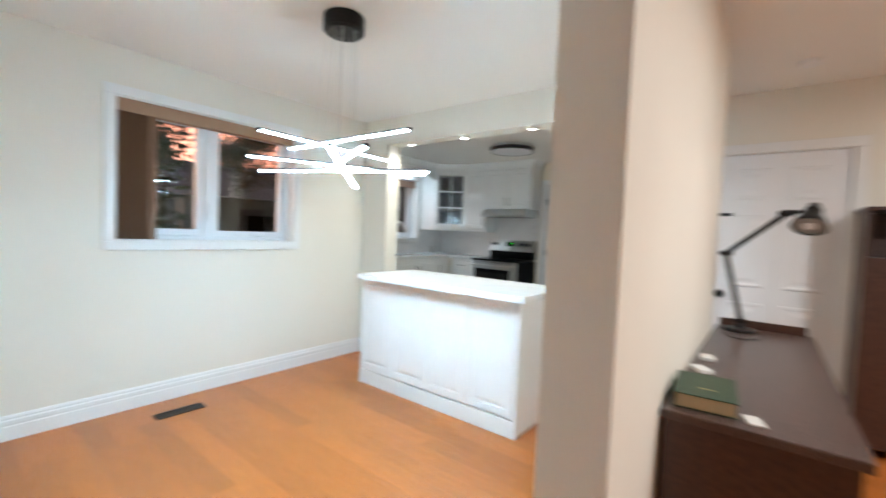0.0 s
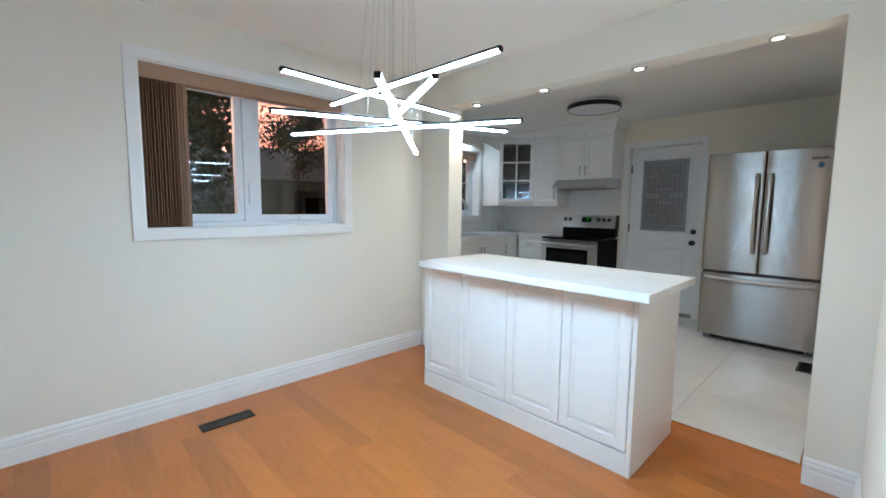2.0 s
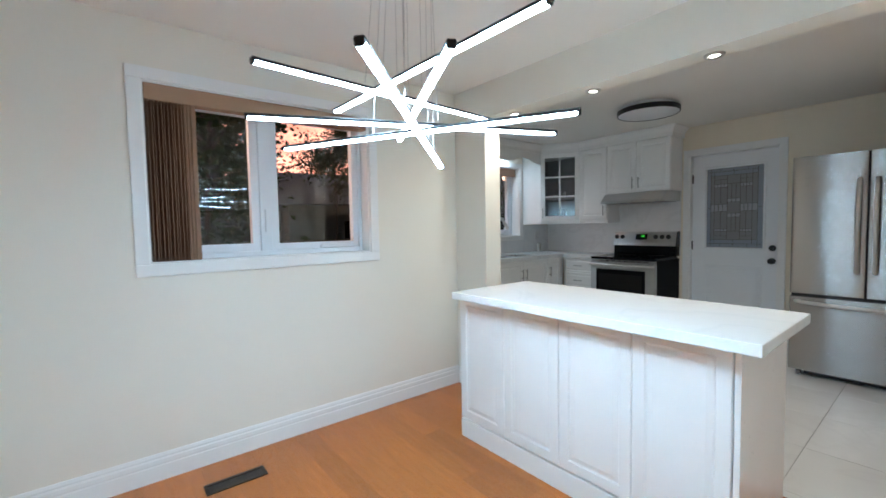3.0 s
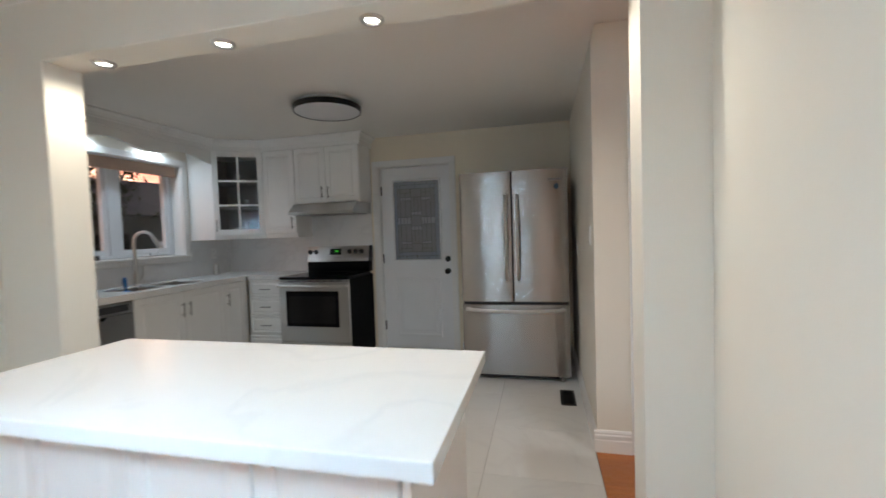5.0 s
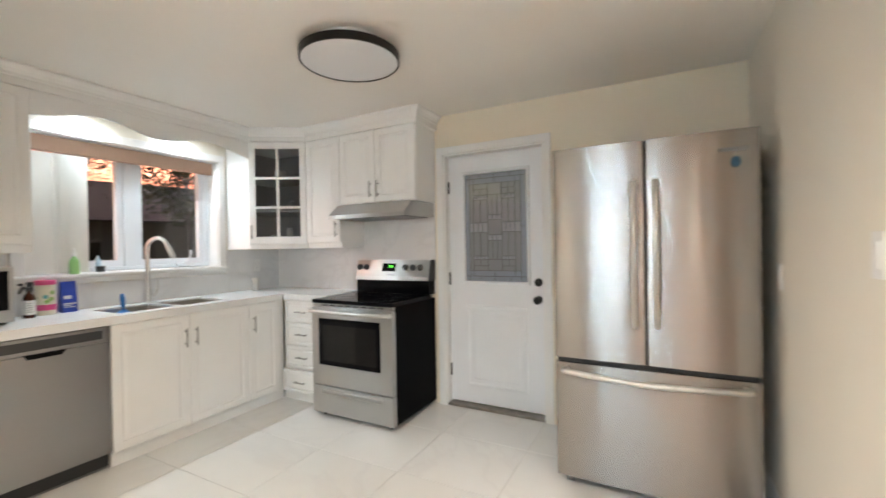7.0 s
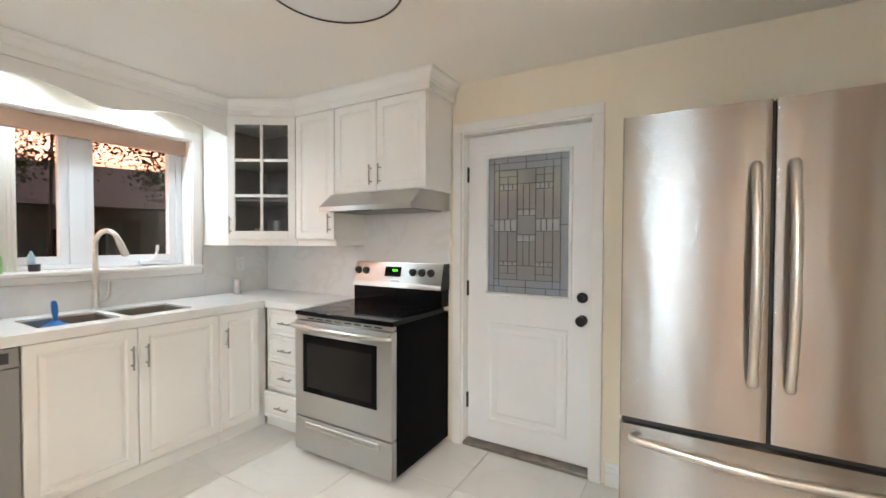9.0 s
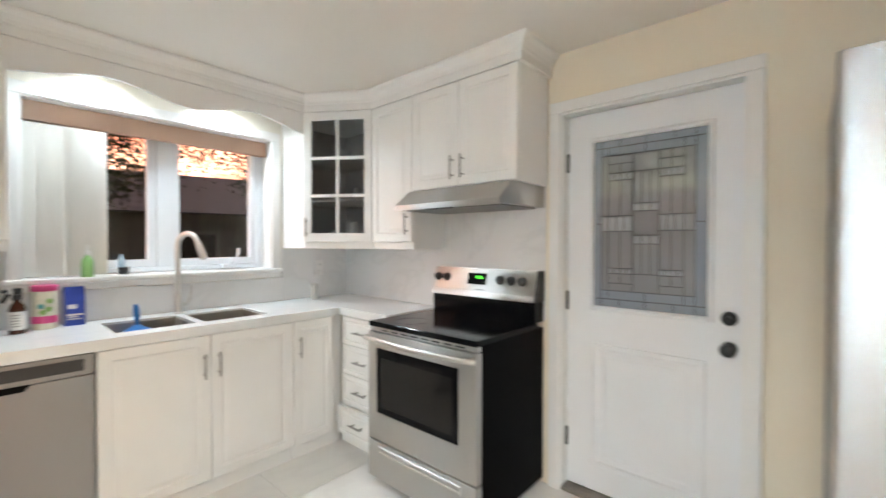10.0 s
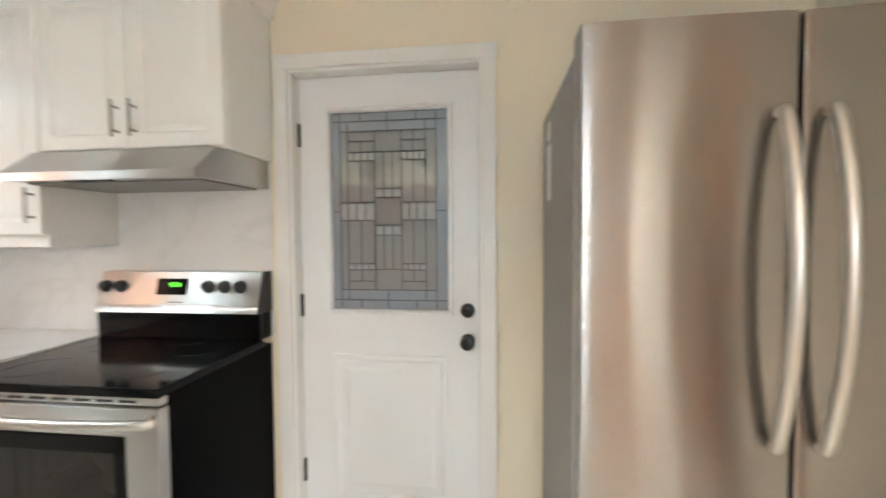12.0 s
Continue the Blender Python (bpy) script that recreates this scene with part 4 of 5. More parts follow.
nc = thing("wall_cabinet", (-3.25, 5.86, UZ0), "narrow white wall cabinet with one door", "cabinet", "wall cabinets")
part("body", box(CB.x + 0.001, -3.030, UY, FY - 0.01, UZ0, 2.335), CAB, nc)
part("light_rail", box(CB.x + 0.001, -3.030, UY + 0.004, FY - 0.01, UZ0 - 0.042, UZ0 - 0.0005, 0.002), CAB, nc)
d = cab_front("door", Matrix.Translation((0, UY - 0.0005, 0)), CB.x + 0.015, -3.032, UZ0 + 0.006, UZ1 - 0.004, nc)
bar_pull(d, (-3.064, UY - 0.020, 1.46), 0.13)
hc = thing("wall_cabinet", (-2.65, 5.86, 1.66), "white two-door wall cabinet above the range hood", "cabinet", "wall cabinets")
part("body", box(-3.029, -2.283, UY, FY - 0.01, 1.655, 2.335), CAB, hc)
for p, q, s in ((-3.028, -2.662, 1), (-2.662, -2.284, -1)):
    d = cab_front("door", Matrix.Translation((0, UY - 0.0005, 0)), p + 0.0022, q - 0.0022, 1.662, UZ1 - 0.004, hc)
    bar_pull(d, (q - 0.036 if s > 0 else p + 0.036, UY - 0.020, 1.765), 0.13)


def sweep(path, profile, material, name, parent):
    """A moulding along a flat path; profile of (outward, z), outward to the right of the way."""
    bm = bmesh.new()
    rings = []
    p = [Vector((*q, 0)) for q in path]
    for i, q in enumerate(p):
        d0 = (q - p[i - 1]).normalized() if i else (p[1] - q).normalized()
        d1 = (p[i + 1] - q).normalized() if i + 1 < len(p) else d0
        n0, n1 = Vector((d0.y, -d0.x, 0)), Vector((d1.y, -d1.x, 0))
        mitre = (n0 + n1).normalized()
        mitre /= max(0.3, mitre.dot(n0))
        rings.append([bm.verts.new(q + mitre * o + Vector((0, 0, z))) for o, z in profile])
    for a, b in zip(rings, rings[1:]):
        for k in range(len(profile) - 1):
            bm.faces.new((a[k], a[k + 1], b[k + 1], b[k]))
        bm.faces.new((a[-1], a[0], b[0], b[-1]))
    bm.faces.new(rings[0])
    bm.faces.new(rings[-1])
    return part(name, bm, material, parent)


cr = thing("cabinet_crown", (-3.6, 5.5, UZ1), "white crown moulding with a scalloped valance over the wall cabinets", "moulding")
line = [(UX, 3.252), (UX, CA.y), (CB.x, CB.y), (CB.x + 0.02, UY), (-2.283, UY), (-2.283, FY - 0.01)]
sweep(line, [(0.0005, UZ1), (0.022, UZ1), (0.022, UZ1 + 0.045), (0.027, UZ1 + 0.05), (0.031, UZ1 + 0.065), (0.045, UZ1 + 0.085), (0.062, UZ1 + 0.098), (0.066, UZ1 + 0.104), (0.066, CZ - 0.001), (0.0005, CZ - 0.001)], CAB, "crown", cr)
outl = [(4.011, UZ1 - 0.0005)]
for k in range(41):
    s = k / 40
    outl.append((4.011 + s * (5.437 - 4.011), 2.138 - 0.031 * math.cos(4 * math.pi * s) - (0.01 if k in (0, 40) else 0)))
outl.append((5.437, UZ1 - 0.0005))
part("valance", prism(outl, "x", UX - 0.012, UX + 0.008), CAB, cr, "scalloped white valance")
part("valance_back", box(UX - 0.012, UX - 0.0005, 4.011, 5.437, UZ1, CZ - 0.002), CAB, cr)
for py in (4.35, 5.0):
    pk = thing("puck_light", (-4.085, py, 2.26), "small round lit lamp behind the valance", "spotlight", "lamps behind the valance")
    part("ring", lathe([(0.026, 0.0), (0.030, -0.012), (0.038, -0.012), (0.042, 0.0)], (-4.085, py, 2.262), 24), TRIM, pk, "", True)
    part("bridge", box(KX + 0.001, UX - 0.013, py - 0.05, py + 0.05, 2.2625, 2.2745), CAB, pk)
    part("lens", cyl((-4.085, py, 2.254), 0.025, 0.004, "z", 20), POTE, pk, "glowing lamp lens")

# range hood
ho = thing("range_hood", (-2.66, 5.75, 1.53), "brushed stainless under-cabinet range hood", "range hood")
HX0, HX1 = -3.032, -2.300
part("canopy", prism([(5.550, 1.532), (5.550, 1.562), (5.663, 1.653), (FY - 0.011, 1.653), (FY - 0.011, 1.540), (5.595, 1.538)], "x", HX0, HX1), STEELH, ho)
part("filter", box(HX0 + 0.03, HX1 - 0.03, 5.62, FY - 0.06, 1.531, 1.539), GREYP, ho)
part("switch", box(-2.70, -2.62, 5.565, 5.585, 1.528, 1.536, 0.002), BLACKP, ho)
part("switch", box(-2.80, -2.72, 5.565, 5.585, 1.528, 1.536, 0.002), BLACKP, ho)

# stove
sv = thing("stove", (-2.667, 5.68, 0), "stainless and black electric range with a glass cooktop", "stove")
SX0, SX1, SFY = -3.053, -2.297, 5.370
part("body", box(SX0 + 0.004, SX1 - 0.004, SFY + 0.045, 5.995, 0.035, 0.877, 0.003), BLACKS, sv)
part("cooktop", box(SX0 - 0.002, SX1 + 0.002, SFY + 0.002, 5.93, 0.878, 0.906, 0.007, 3), BLACKG, sv, "black glass cooktop")
RINGM = mat("printed_burner_ring", (0.035, 0.035, 0.035), 0.12, var=0.05)
for bx, by, r in ((-2.86, 5.52, 0.095), (-2.48, 5.52, 0.075), (-2.86, 5.78, 0.075), (-2.48, 5.78, 0.095)):
    part("burner_ring", tube([(bx + r * math.cos(a), by + r * math.sin(a), 0.9061) for a in (math.pi * k / 24 for k in range(49))], 0.0008, 6), RINGM, sv)
part("vent_trim", box(SX0 + 0.004, SX1 - 0.004, SFY + 0.012, SFY + 0.044, 0.853, 0.876, 0.002), STEELH, sv)
for k in range(8):
    part("vent_slot", box(SX0 + 0.10 + 0.075 * k, SX0 + 0.155 + 0.075 * k, SFY + 0.0105, SFY + 0.013, 0.860, 0.868), BLACKP, sv)
dz0, dz1 = 0.255, 0.848
wx0, wx1, wz0, wz1 = -2.982, -2.402, 0.408, 0.765
bm = framed("x", SFY, SFY + 0.043, (SX0, SX1, dz0, dz1), (wx0, wx1, wz0, wz1))
bmesh.ops.bevel(bm, geom=bm.edges[:], offset=0.002, segments=2, affect="EDGES")
od = part("oven_door", bm, STEELH, sv, "brushed stainless oven door")
part("window", box(wx0, wx1, SFY - 0.001, SFY + 0.03, wz0, wz1, 0.003), BLACKG, od, "black glass oven window")
part("inner_window", box(wx0 + 0.035, wx1 - 0.035, SFY - 0.0016, SFY - 0.0011, wz0 + 0.035, wz1 - 0.05), mat("smoked_glass", (0.014, 0.013, 0.013), 0.06, var=0.05, spec=0.25), od)
hpts = curve_points([(SX0 + 0.015, SFY - 0.003, 0.822), (SX0 + 0.03, SFY - 0.036, 0.82), ((SX0 + SX1) / 2, SFY - 0.052, 0.816), (SX1 - 0.03, SFY - 0.036, 0.82), (SX1 - 0.015, SFY - 0.003, 0.822)], 8)
part("handle", tube(hpts, 0.014, 12, flat=0.8), SATIN, od, "curved steel handle", True)
sd = part("storage_drawer", box(SX0, SX1, SFY, SFY + 0.043, 0.04, 0.247, 0.003), STEELH, sv, "brushed stainless storage drawer")
part("drawer_grip", raised(bmesh.new(), SX0 + 0.09, SX1 - 0.09, 0.185, 0.225, SFY, [(0, -0.001), (0.003, -0.006), (0.010, -0.006), (0.014, 0.008)]), SATIN, sd)
for x in (SX0 + 0.06, SX1 - 0.06):
    for y in (SFY + 0.07, 5.95):
        part("foot", cyl((x, y, 0.018), 0.016, 0.036, "z", 12), BLACKP, sv)
part("backguard_base", box(SX0 + 0.004, SX1 - 0.004, 5.905, 5.998, 0.907, 1.035, 0.004), BLACKE, sv)
bg = part("control_panel", prism([(5.905, 1.036), (5.945, 1.188), (5.998, 1.188), (5.998, 1.036)], "x", SX0, SX1 - 0.012), STEELH, sv, "stainless control panel")
part("panel_lip", prism([(5.892, 1.020), (5.9045, 1.050), (5.91, 1.050), (5.91, 1.020)], "x", SX0, SX1 - 0.012), STEELH, sv)
part("end_cap", prism([(5.90, 1.02), (5.942, 1.190), (5.999, 1.190), (5.999, 1.02)], "x", SX1 - 0.0115, SX1), BLACKP, sv)
tilt = Matrix.Rotation(-math.atan2(0.040, 0.152), 4, "X")


def on_panel(x, z):
    return Matrix.Translation((x, 5.905 + (z - 1.036) * 0.040 / 0.152, z)) @ tilt


for x in (-3.020, -2.948, -2.540, -2.467, -2.396):
    k = lathe([(0.027, 0), (0.027, 0.006), (0.021, 0.010), (0.019, 0.026), (0.004, 0.027)], (0, 0, 0), 20)
    add_box(k, -0.003, 0.003, -0.019, 0.019, 0.020, 0.030, 0.001, 1)
    bmesh.ops.transform(k, matrix=on_panel(x, 1.126) @ Matrix.Rotation(radians(90), 4, "X"), verts=k.verts)
    part("knob", k, BLACKP, bg, "black knob")
part("display", box(-0.07, 0.07, -0.003, 0.0, -0.035, 0.035, 0.001, 1, on_panel(-2.71, 1.126)), BLACKG, bg, "dark display window")


def text(body, size, m, material, parent, name="writing"):
    cu = bpy.data.curves.new(name, "FONT")
    cu.body, cu.size, cu.extrude, cu.align_x, cu.align_y = body, size, 0.0003, "CENTER", "CENTER"
    tmp = bpy.data.objects.new("tmp", cu)
    scene.collection.objects.link(tmp)
    bpy.context.view_layer.update()
    me = bpy.data.meshes.new_from_object(tmp.evaluated_get(bpy.context.evaluated_depsgraph_get()))
    bpy.data.objects.remove(tmp)
    me.transform(m)
    me.materials.append(material)
    ob = new(name, me)
    ob.parent = parent
    if parent in ORIGIN:
        ob.matrix_parent_inverse = Matrix.Translation(-ORIGIN[parent])
    return ob


text("12:56", 0.024, on_panel(-2.695, 1.134) @ Matrix.Translation((0, -0.0045, 0)) @ Matrix.Rotation(radians(90), 4, "X"), GREEN, bg)
part("badge", box(-0.035, 0.035, -0.0015, 0, -0.003, 0.003, 0, 1, on_panel(-2.68, 1.062)), GREYP, bg)

# fridge
fr = thing("fridge", (-0.70, 5.64, 0), "stainless french-door fridge with a bottom freezer drawer", "fridge")
RX0, RX1, RFY = -1.155, -0.250, 5.275
part("cabinet", box(RX0 + 0.004, RX1 - 0.004, RFY + 0.085, 5.985, 0.045, 1.776, 0.006), GREYP, fr, "textured grey cabinet")


def bowed(x0, x1, yf, bow, yb, r=0.006, n=20):
    """Plan of a door whose face bows out towards -y."""
    w = x1 - x0
    edge = [r * f / w for f in (0.0, 0.08, 0.25, 0.5, 0.75, 1.0)]
    steps = edge + [edge[-1] + (1 - 2 * edge[-1]) * k / n for k in range(1, n)] + [1 - e for e in reversed(edge)]
    out = [(x0, yb)]
    for s in steps:
        e = min(s, 1 - s) * w
        rnd = r - math.sqrt(max(0, r * r - (r - min(e, r)) ** 2))
        out.append((x0 + w * s, yf - bow * (1 - (2 * s - 1) ** 2) + rnd))
    return out + [(x1, yb)]


mid = -0.709
dl1 = part("door", prism(bowed(RX0, mid - 0.004, RFY, 0.005, RFY + 0.078), "z", 0.692, 1.803), STEEL, fr, "brushed stainless door", True)
dl2 = part("door", prism(bowed(mid + 0.004, RX1, RFY, 0.005, RFY + 0.078), "z", 0.692, 1.803), STEEL, fr, "brushed stainless door", True)
fz = part("freezer_drawer", prism(bowed(RX0, RX1, RFY, 0.007, RFY + 0.078), "z", 0.055, 0.665), STEEL, fr, "brushed stainless freezer drawer", True)
part("gasket", box(RX0 + 0.006, RX1 - 0.006, RFY + 0.03, RFY + 0.083, 0.666, 0.691), BLACKP, fr)
part("gasket", box(mid - 0.0035, mid + 0.0035, RFY + 0.02, RFY + 0.078, 0.692, 1.80), BLACKP, fr)
for d, x in ((dl1, mid - 0.048), (dl2, mid + 0.048)):
    part("handle", tube(curve_points([(x, RFY - 0.008, 0.885), (x, RFY - 0.030, 0.905), (x, RFY - 0.064, 1.08), (x, RFY - 0.074, 1.25), (x, RFY - 0.064, 1.42), (x, RFY - 0.034, 1.575), (x, RFY - 0.008, 1.592)], 8), [0.010] * 5 + [0.0145] * 39 + [0.012] * 5, 14), SATIN, d, "curved steel handle", True)
part("handle", tube(curve_points([(RX0 + 0.06, RFY - 0.004, 0.632), (RX0 + 0.08, RFY - 0.045, 0.628), ((RX0 + RX1) / 2, RFY - 0.080, 0.618), (RX1 - 0.08, RFY - 0.045, 0.628), (RX1 - 0.06, RFY - 0.004, 0.632)], 10), 0.0145, 14), SATIN, fz, "curved steel handle", True)
part("hinge_cover", box(-1.12, -1.04, RFY + 0.05, RFY + 0.14, 1.777, 1.812, 0.006), BLACKP, fr)
part("hinge_cover", box(-0.36, -0.28, RFY + 0.05, RFY + 0.14, 1.777, 1.812, 0.006), BLACKP, fr)
part("hinge_cover", lathe([(0.075, 0), (0.07, 0.02), (0.045, 0.035), (0.01, 0.038)], (-0.86, RFY + 0.13, 1.777), 20), BLACKP, fr, "low black cap", True)
part("badge", box(-0.405, -0.295, RFY - 0.0095, RFY - 0.003, 1.705, 1.722, 0.001), GREYP, dl2, "small grey maker plate")
part("sticker", lathe([(0.018, 0), (0.018, 0.001), (0.001, 0.0012)], (0, 0, 0), 20), mat("blue_sticker", (0.04, 0.12, 0.20), 0.35, var=0.2, scale=60), dl2, "round blue sticker").matrix_basis = Matrix.Translation((-0.340, RFY - 0.0095, 1.655)) @ Matrix.Rotation(radians(90), 4, "X") @ Matrix.Diagonal((1, 1.35, 1, 1))
for x in (RX0 + 0.06, RX1 - 0.06):
    part("foot", add_box(cyl((x, RFY + 0.06, 0.022), 0.02, 0.03, "x", 14), x - 0.018, x + 0.018, RFY + 0.03, RFY + 0.09, 0.03, 0.058, 0.004), GREYP, fr)
    part("foot", cyl((x, 5.93, 0.023), 0.02, 0.046, "z", 12), BLACKP, fr)
part("kick_grille", box(RX0 + 0.09, RX1 - 0.09, RFY + 0.075, RFY + 0.083, 0.012, 0.06, 0.002), BLACKP, fr)
PAPER = mat("white_paper", (0.75, 0.74, 0.72), 0.7, var=0.03)
part("energy_label", box(RX0 + 0.0022, RX0 + 0.0038, 5.77, 5.86, 1.46, 1.65), PAPER, fr, "white paper label")
part("energy_label", box(RX0 + 0.0022, RX0 + 0.0038, 5.79, 5.85, 1.67, 1.73), PAPER, fr, "white paper label")

# dishwasher
dwm = thing("dishwasher", (-3.85, 3.94, 0), "brushed stainless dishwasher with a pocket handle", "dishwasher")
DX, DA, DB = FXW + 0.018, 3.652, 4.252
part("tub", box(KX + 0.02, DX - 0.03, DA + 0.004, DB - 0.004, 0.02, BASEZ - 0.006), BLACKP, dwm)
part("front", box(DX - 0.03, DX, DA, DB, 0.10, 0.765, 0.004), STEELD, dwm, "brushed stainless front")
part("control_strip", box(DX - 0.03, DX, DA, DB, 0.768, BASEZ - 0.006, 0.003), STEELD, dwm)
part("control_window", box(DX - 0.004, DX + 0.001, DA + 0.045, DB - 0.035, 0.788, 0.838, 0.0), mat("smoked_control_strip", (0.045, 0.045, 0.047), 0.3, var=0.05), dwm, "dark control strip")
part("pocket_handle", prism([(DA + 0.22, 0.768), (DB - 0.20, 0.768), (DB - 0.22, 0.742), (DA + 0.24, 0.742)], "x", DX - 0.01, DX + 0.0012), BLACKE, dwm)
part("kick_plate", box(KX + 0.04, DX - 0.05, DA + 0.004, DB - 0.004, 0.0, 0.095, 0.003), GREYP, dwm)

# round ceiling lamp, switched off
rl = thing("ceiling_light", (-2.09, 4.735, CZ), "round flush ceiling light with a black rim, switched off", "ceiling light")
LX, LY, LD = -2.09, 4.735, CZ - 0.035
part("base_plate", cyl((LX, LY, CZ - 0.018), 0.21, 0.035, "z", 48), TRIM, rl)
part("rim", lathe([(0.255, 0), (0.262, -0.004), (0.262, -0.042), (0.258, -0.046), (0.252, -0.044), (0.252, 0)], (LX, LY, LD - 0.0005), 64), BLACKM, rl, "black metal rim", True)
part("diffuser", lathe([(0.2515, -0.02), (0.2515, -0.0425), (0.21, -0.048), (0.12, -0.052), (0.002, -0.053)], (LX, LY, LD), 64), OPAL, rl, "white opal diffuser", True)

# ---- kitchen: loose things ----
mo = thing("microwave", (-3.95, 3.60, TOPZ), "stainless countertop microwave with a black glass door", "microwave")
MX0, MX1, MY0, MY1, MZ0, MZ1 = -4.13, -3.785, 3.360, 3.912, TOPZ + 0.015, TOPZ + 0.315
part("body", box(MX0, MX1 - 0.03, MY0, MY1, MZ0, MZ1, 0.006), STEELH, mo)
part("front_frame", box(MX1 - 0.03, MX1, MY0, MY1, MZ0, MZ1, 0.005), STEELH, mo)
part("door_glass", box(MX1 - 0.002, MX1 + 0.002, MY0 + 0.01, MY1 - 0.022, MZ0 + 0.065, MZ1 - 0.022), BLACKG, mo, "black glass door")
part("door_window", box(MX1 + 0.0022, MX1 + 0.0026, MY0 + 0.035, MY1 - 0.19, MZ0 + 0.09, MZ1 - 0.06), mat("grey_mesh_window", (0.06, 0.06, 0.06), 0.25, var=0.05, scale=80), mo)
part("open_button", box(MX1 - 0.002, MX1 + 0.003, MY1 - 0.16, MY1 - 0.02, MZ0 + 0.008, MZ0 + 0.058, 0.003), STEELH, mo)
part("badge", box(MX1 - 0.001, MX1 + 0.002, MY0 + 0.20, MY0 + 0.27, MZ0 + 0.028, MZ0 + 0.036), BLACKP, mo)
for y in (MY0 + 0.04, MY1 - 0.04):
    for x in (MX0 + 0.03, MX1 - 0.04):
        part("foot", cyl((x, y, TOPZ + 0.008), 0.014, 0.015, "z", 10), BLACKP, mo)

AMBER = mat("amber_bottle", (0.045, 0.012, 0.006), 0.12, var=0.1)
sb = thing("spray_bottle", (-4.02, 4.0, TOPZ), "amber spray bottle with a black trigger and white label", "bottle")
part("bottle", lathe([(0.028, 0), (0.030, 0.004), (0.030, 0.115), (0.024, 0.135), (0.013, 0.148), (0.013, 0.162)], (-4.02, 4.0, TOPZ), 20), AMBER, sb, "", True)
part("label", lathe([(0.0304, 0.02), (0.0304, 0.105)], (-4.02, 4.0, TOPZ), 24), PAPER, sb, "white label")
for k in range(5):
    part("print_line", box(-3.9905, -3.9893, 3.990 - 0.012, 3.990 + 0.018 - 0.004 * (k % 2), TOPZ + 0.035 + 0.013 * k, TOPZ + 0.039 + 0.013 * k), GREYP, sb)
tr = add_box(cyl((-4.02, 4.0, TOPZ + 0.172), 0.015, 0.024, "z", 16), -4.035, -4.010, 3.99, 4.01, TOPZ + 0.185, TOPZ + 0.215, 0.006)
add_box(tr, -3.99, -3.975, 3.993, 4.007, TOPZ + 0.195, TOPZ + 0.210, 0.002)
add_box(tr, -0.006, 0.006, -0.006, 0.006, -0.045, 0.0, 0.002, 1, Matrix.Translation((-3.995, 4.0, TOPZ + 0.19)) @ Matrix.Rotation(radians(-28), 4, "Y"))
bmesh.ops.transform(tr, matrix=Matrix.Translation((-4.02, 4.0, 0)) @ Matrix.Rotation(radians(-68), 4, "Z") @ Matrix.Diagonal((1.2, 1.2, 1, 1)) @ Matrix.Translation((4.02, -4.0, 0)), verts=tr.verts)
part("trigger_head", tr, BLACKP, sb, "black trigger head")

PINK = mat("pink_plastic", (0.62, 0.07, 0.22), 0.35, var=0.04)
CREAMP = mat("cream_printed_wrap", (0.66, 0.63, 0.50), 0.4, var=0.06, scale=20)
cn = thing("canister", (-4.06, 4.115, TOPZ), "cream canister with a pink lid and pink band", "canister")
part("tub", lathe([(0.048, 0), (0.050, 0.004), (0.050, 0.19), (0.046, 0.2)], (-4.06, 4.115, TOPZ), 28), CREAMP, cn, "", True)
part("lid", lathe([(0.0505, 0.188), (0.052, 0.192), (0.052, 0.212), (0.048, 0.217), (0.01, 0.218)], (-4.06, 4.115, TOPZ), 28), PINK, cn, "pink lid", True)
part("band", lathe([(0.0504, 0.03), (0.0506, 0.033), (0.0506, 0.062), (0.0504, 0.066)], (-4.06, 4.115, TOPZ), 28), PINK, cn, "pink band", True)
SPOT1 = mat("green_print", (0.25, 0.42, 0.12), 0.4, var=0.05)
SPOT2 = mat("teal_print", (0.10, 0.35, 0.36), 0.4, var=0.05)
for a, z, mm in ((-20, 0.115, SPOT2), (12, 0.10, SPOT1), (18, 0.14, SPOT1), (-12, 0.085, SPOT1)):
    q = cyl((0, 0, 0), 0.013, 0.002, "x", 14)
    bmesh.ops.transform(q, matrix=Matrix.Translation((-4.06, 4.115, TOPZ + z)) @ Matrix.Rotation(radians(a), 4, "Z") @ Matrix.Translation((0.0505, 0, 0)), verts=q.verts)
    part("print_spot", q, mm, cn)
BLUE = mat("blue_pouch_film", (0.025, 0.06, 0.36), 0.3, var=0.12, scale=12, bump=0.2, bscale=18)
po = thing("pouch", (-4.07, 4.235, TOPZ), "blue standing plastic pouch with white print", "pouch")
bm = bmesh.new()
for z, hx, hy in ((0, 0.030, 0.040), (0.06, 0.028, 0.040), (0.13, 0.018, 0.040), (0.185, 0.004, 0.041), (0.20, 0.002, 0.041)):
    for sx, sy in ((1, -1), (1, 1), (-1, 1), (-1, -1)):
        bm.verts.new((-4.07 + sx * hx, 4.235 + sy * hy, TOPZ + z))
bm.verts.ensure_lookup_table()
for k in range(4):
    for j in range(4):
        bm.faces.new([bm.verts[i] for i in (4 * k + j, 4 * k + (j + 1) % 4, 4 * k + 4 + (j + 1) % 4, 4 * k + 4 + j)])
bm.faces.new([bm.verts[i] for i in range(4)])
bm.faces.new([bm.verts[i] for i in range(16, 20)])
part("pouch_body", bm, BLUE, po)
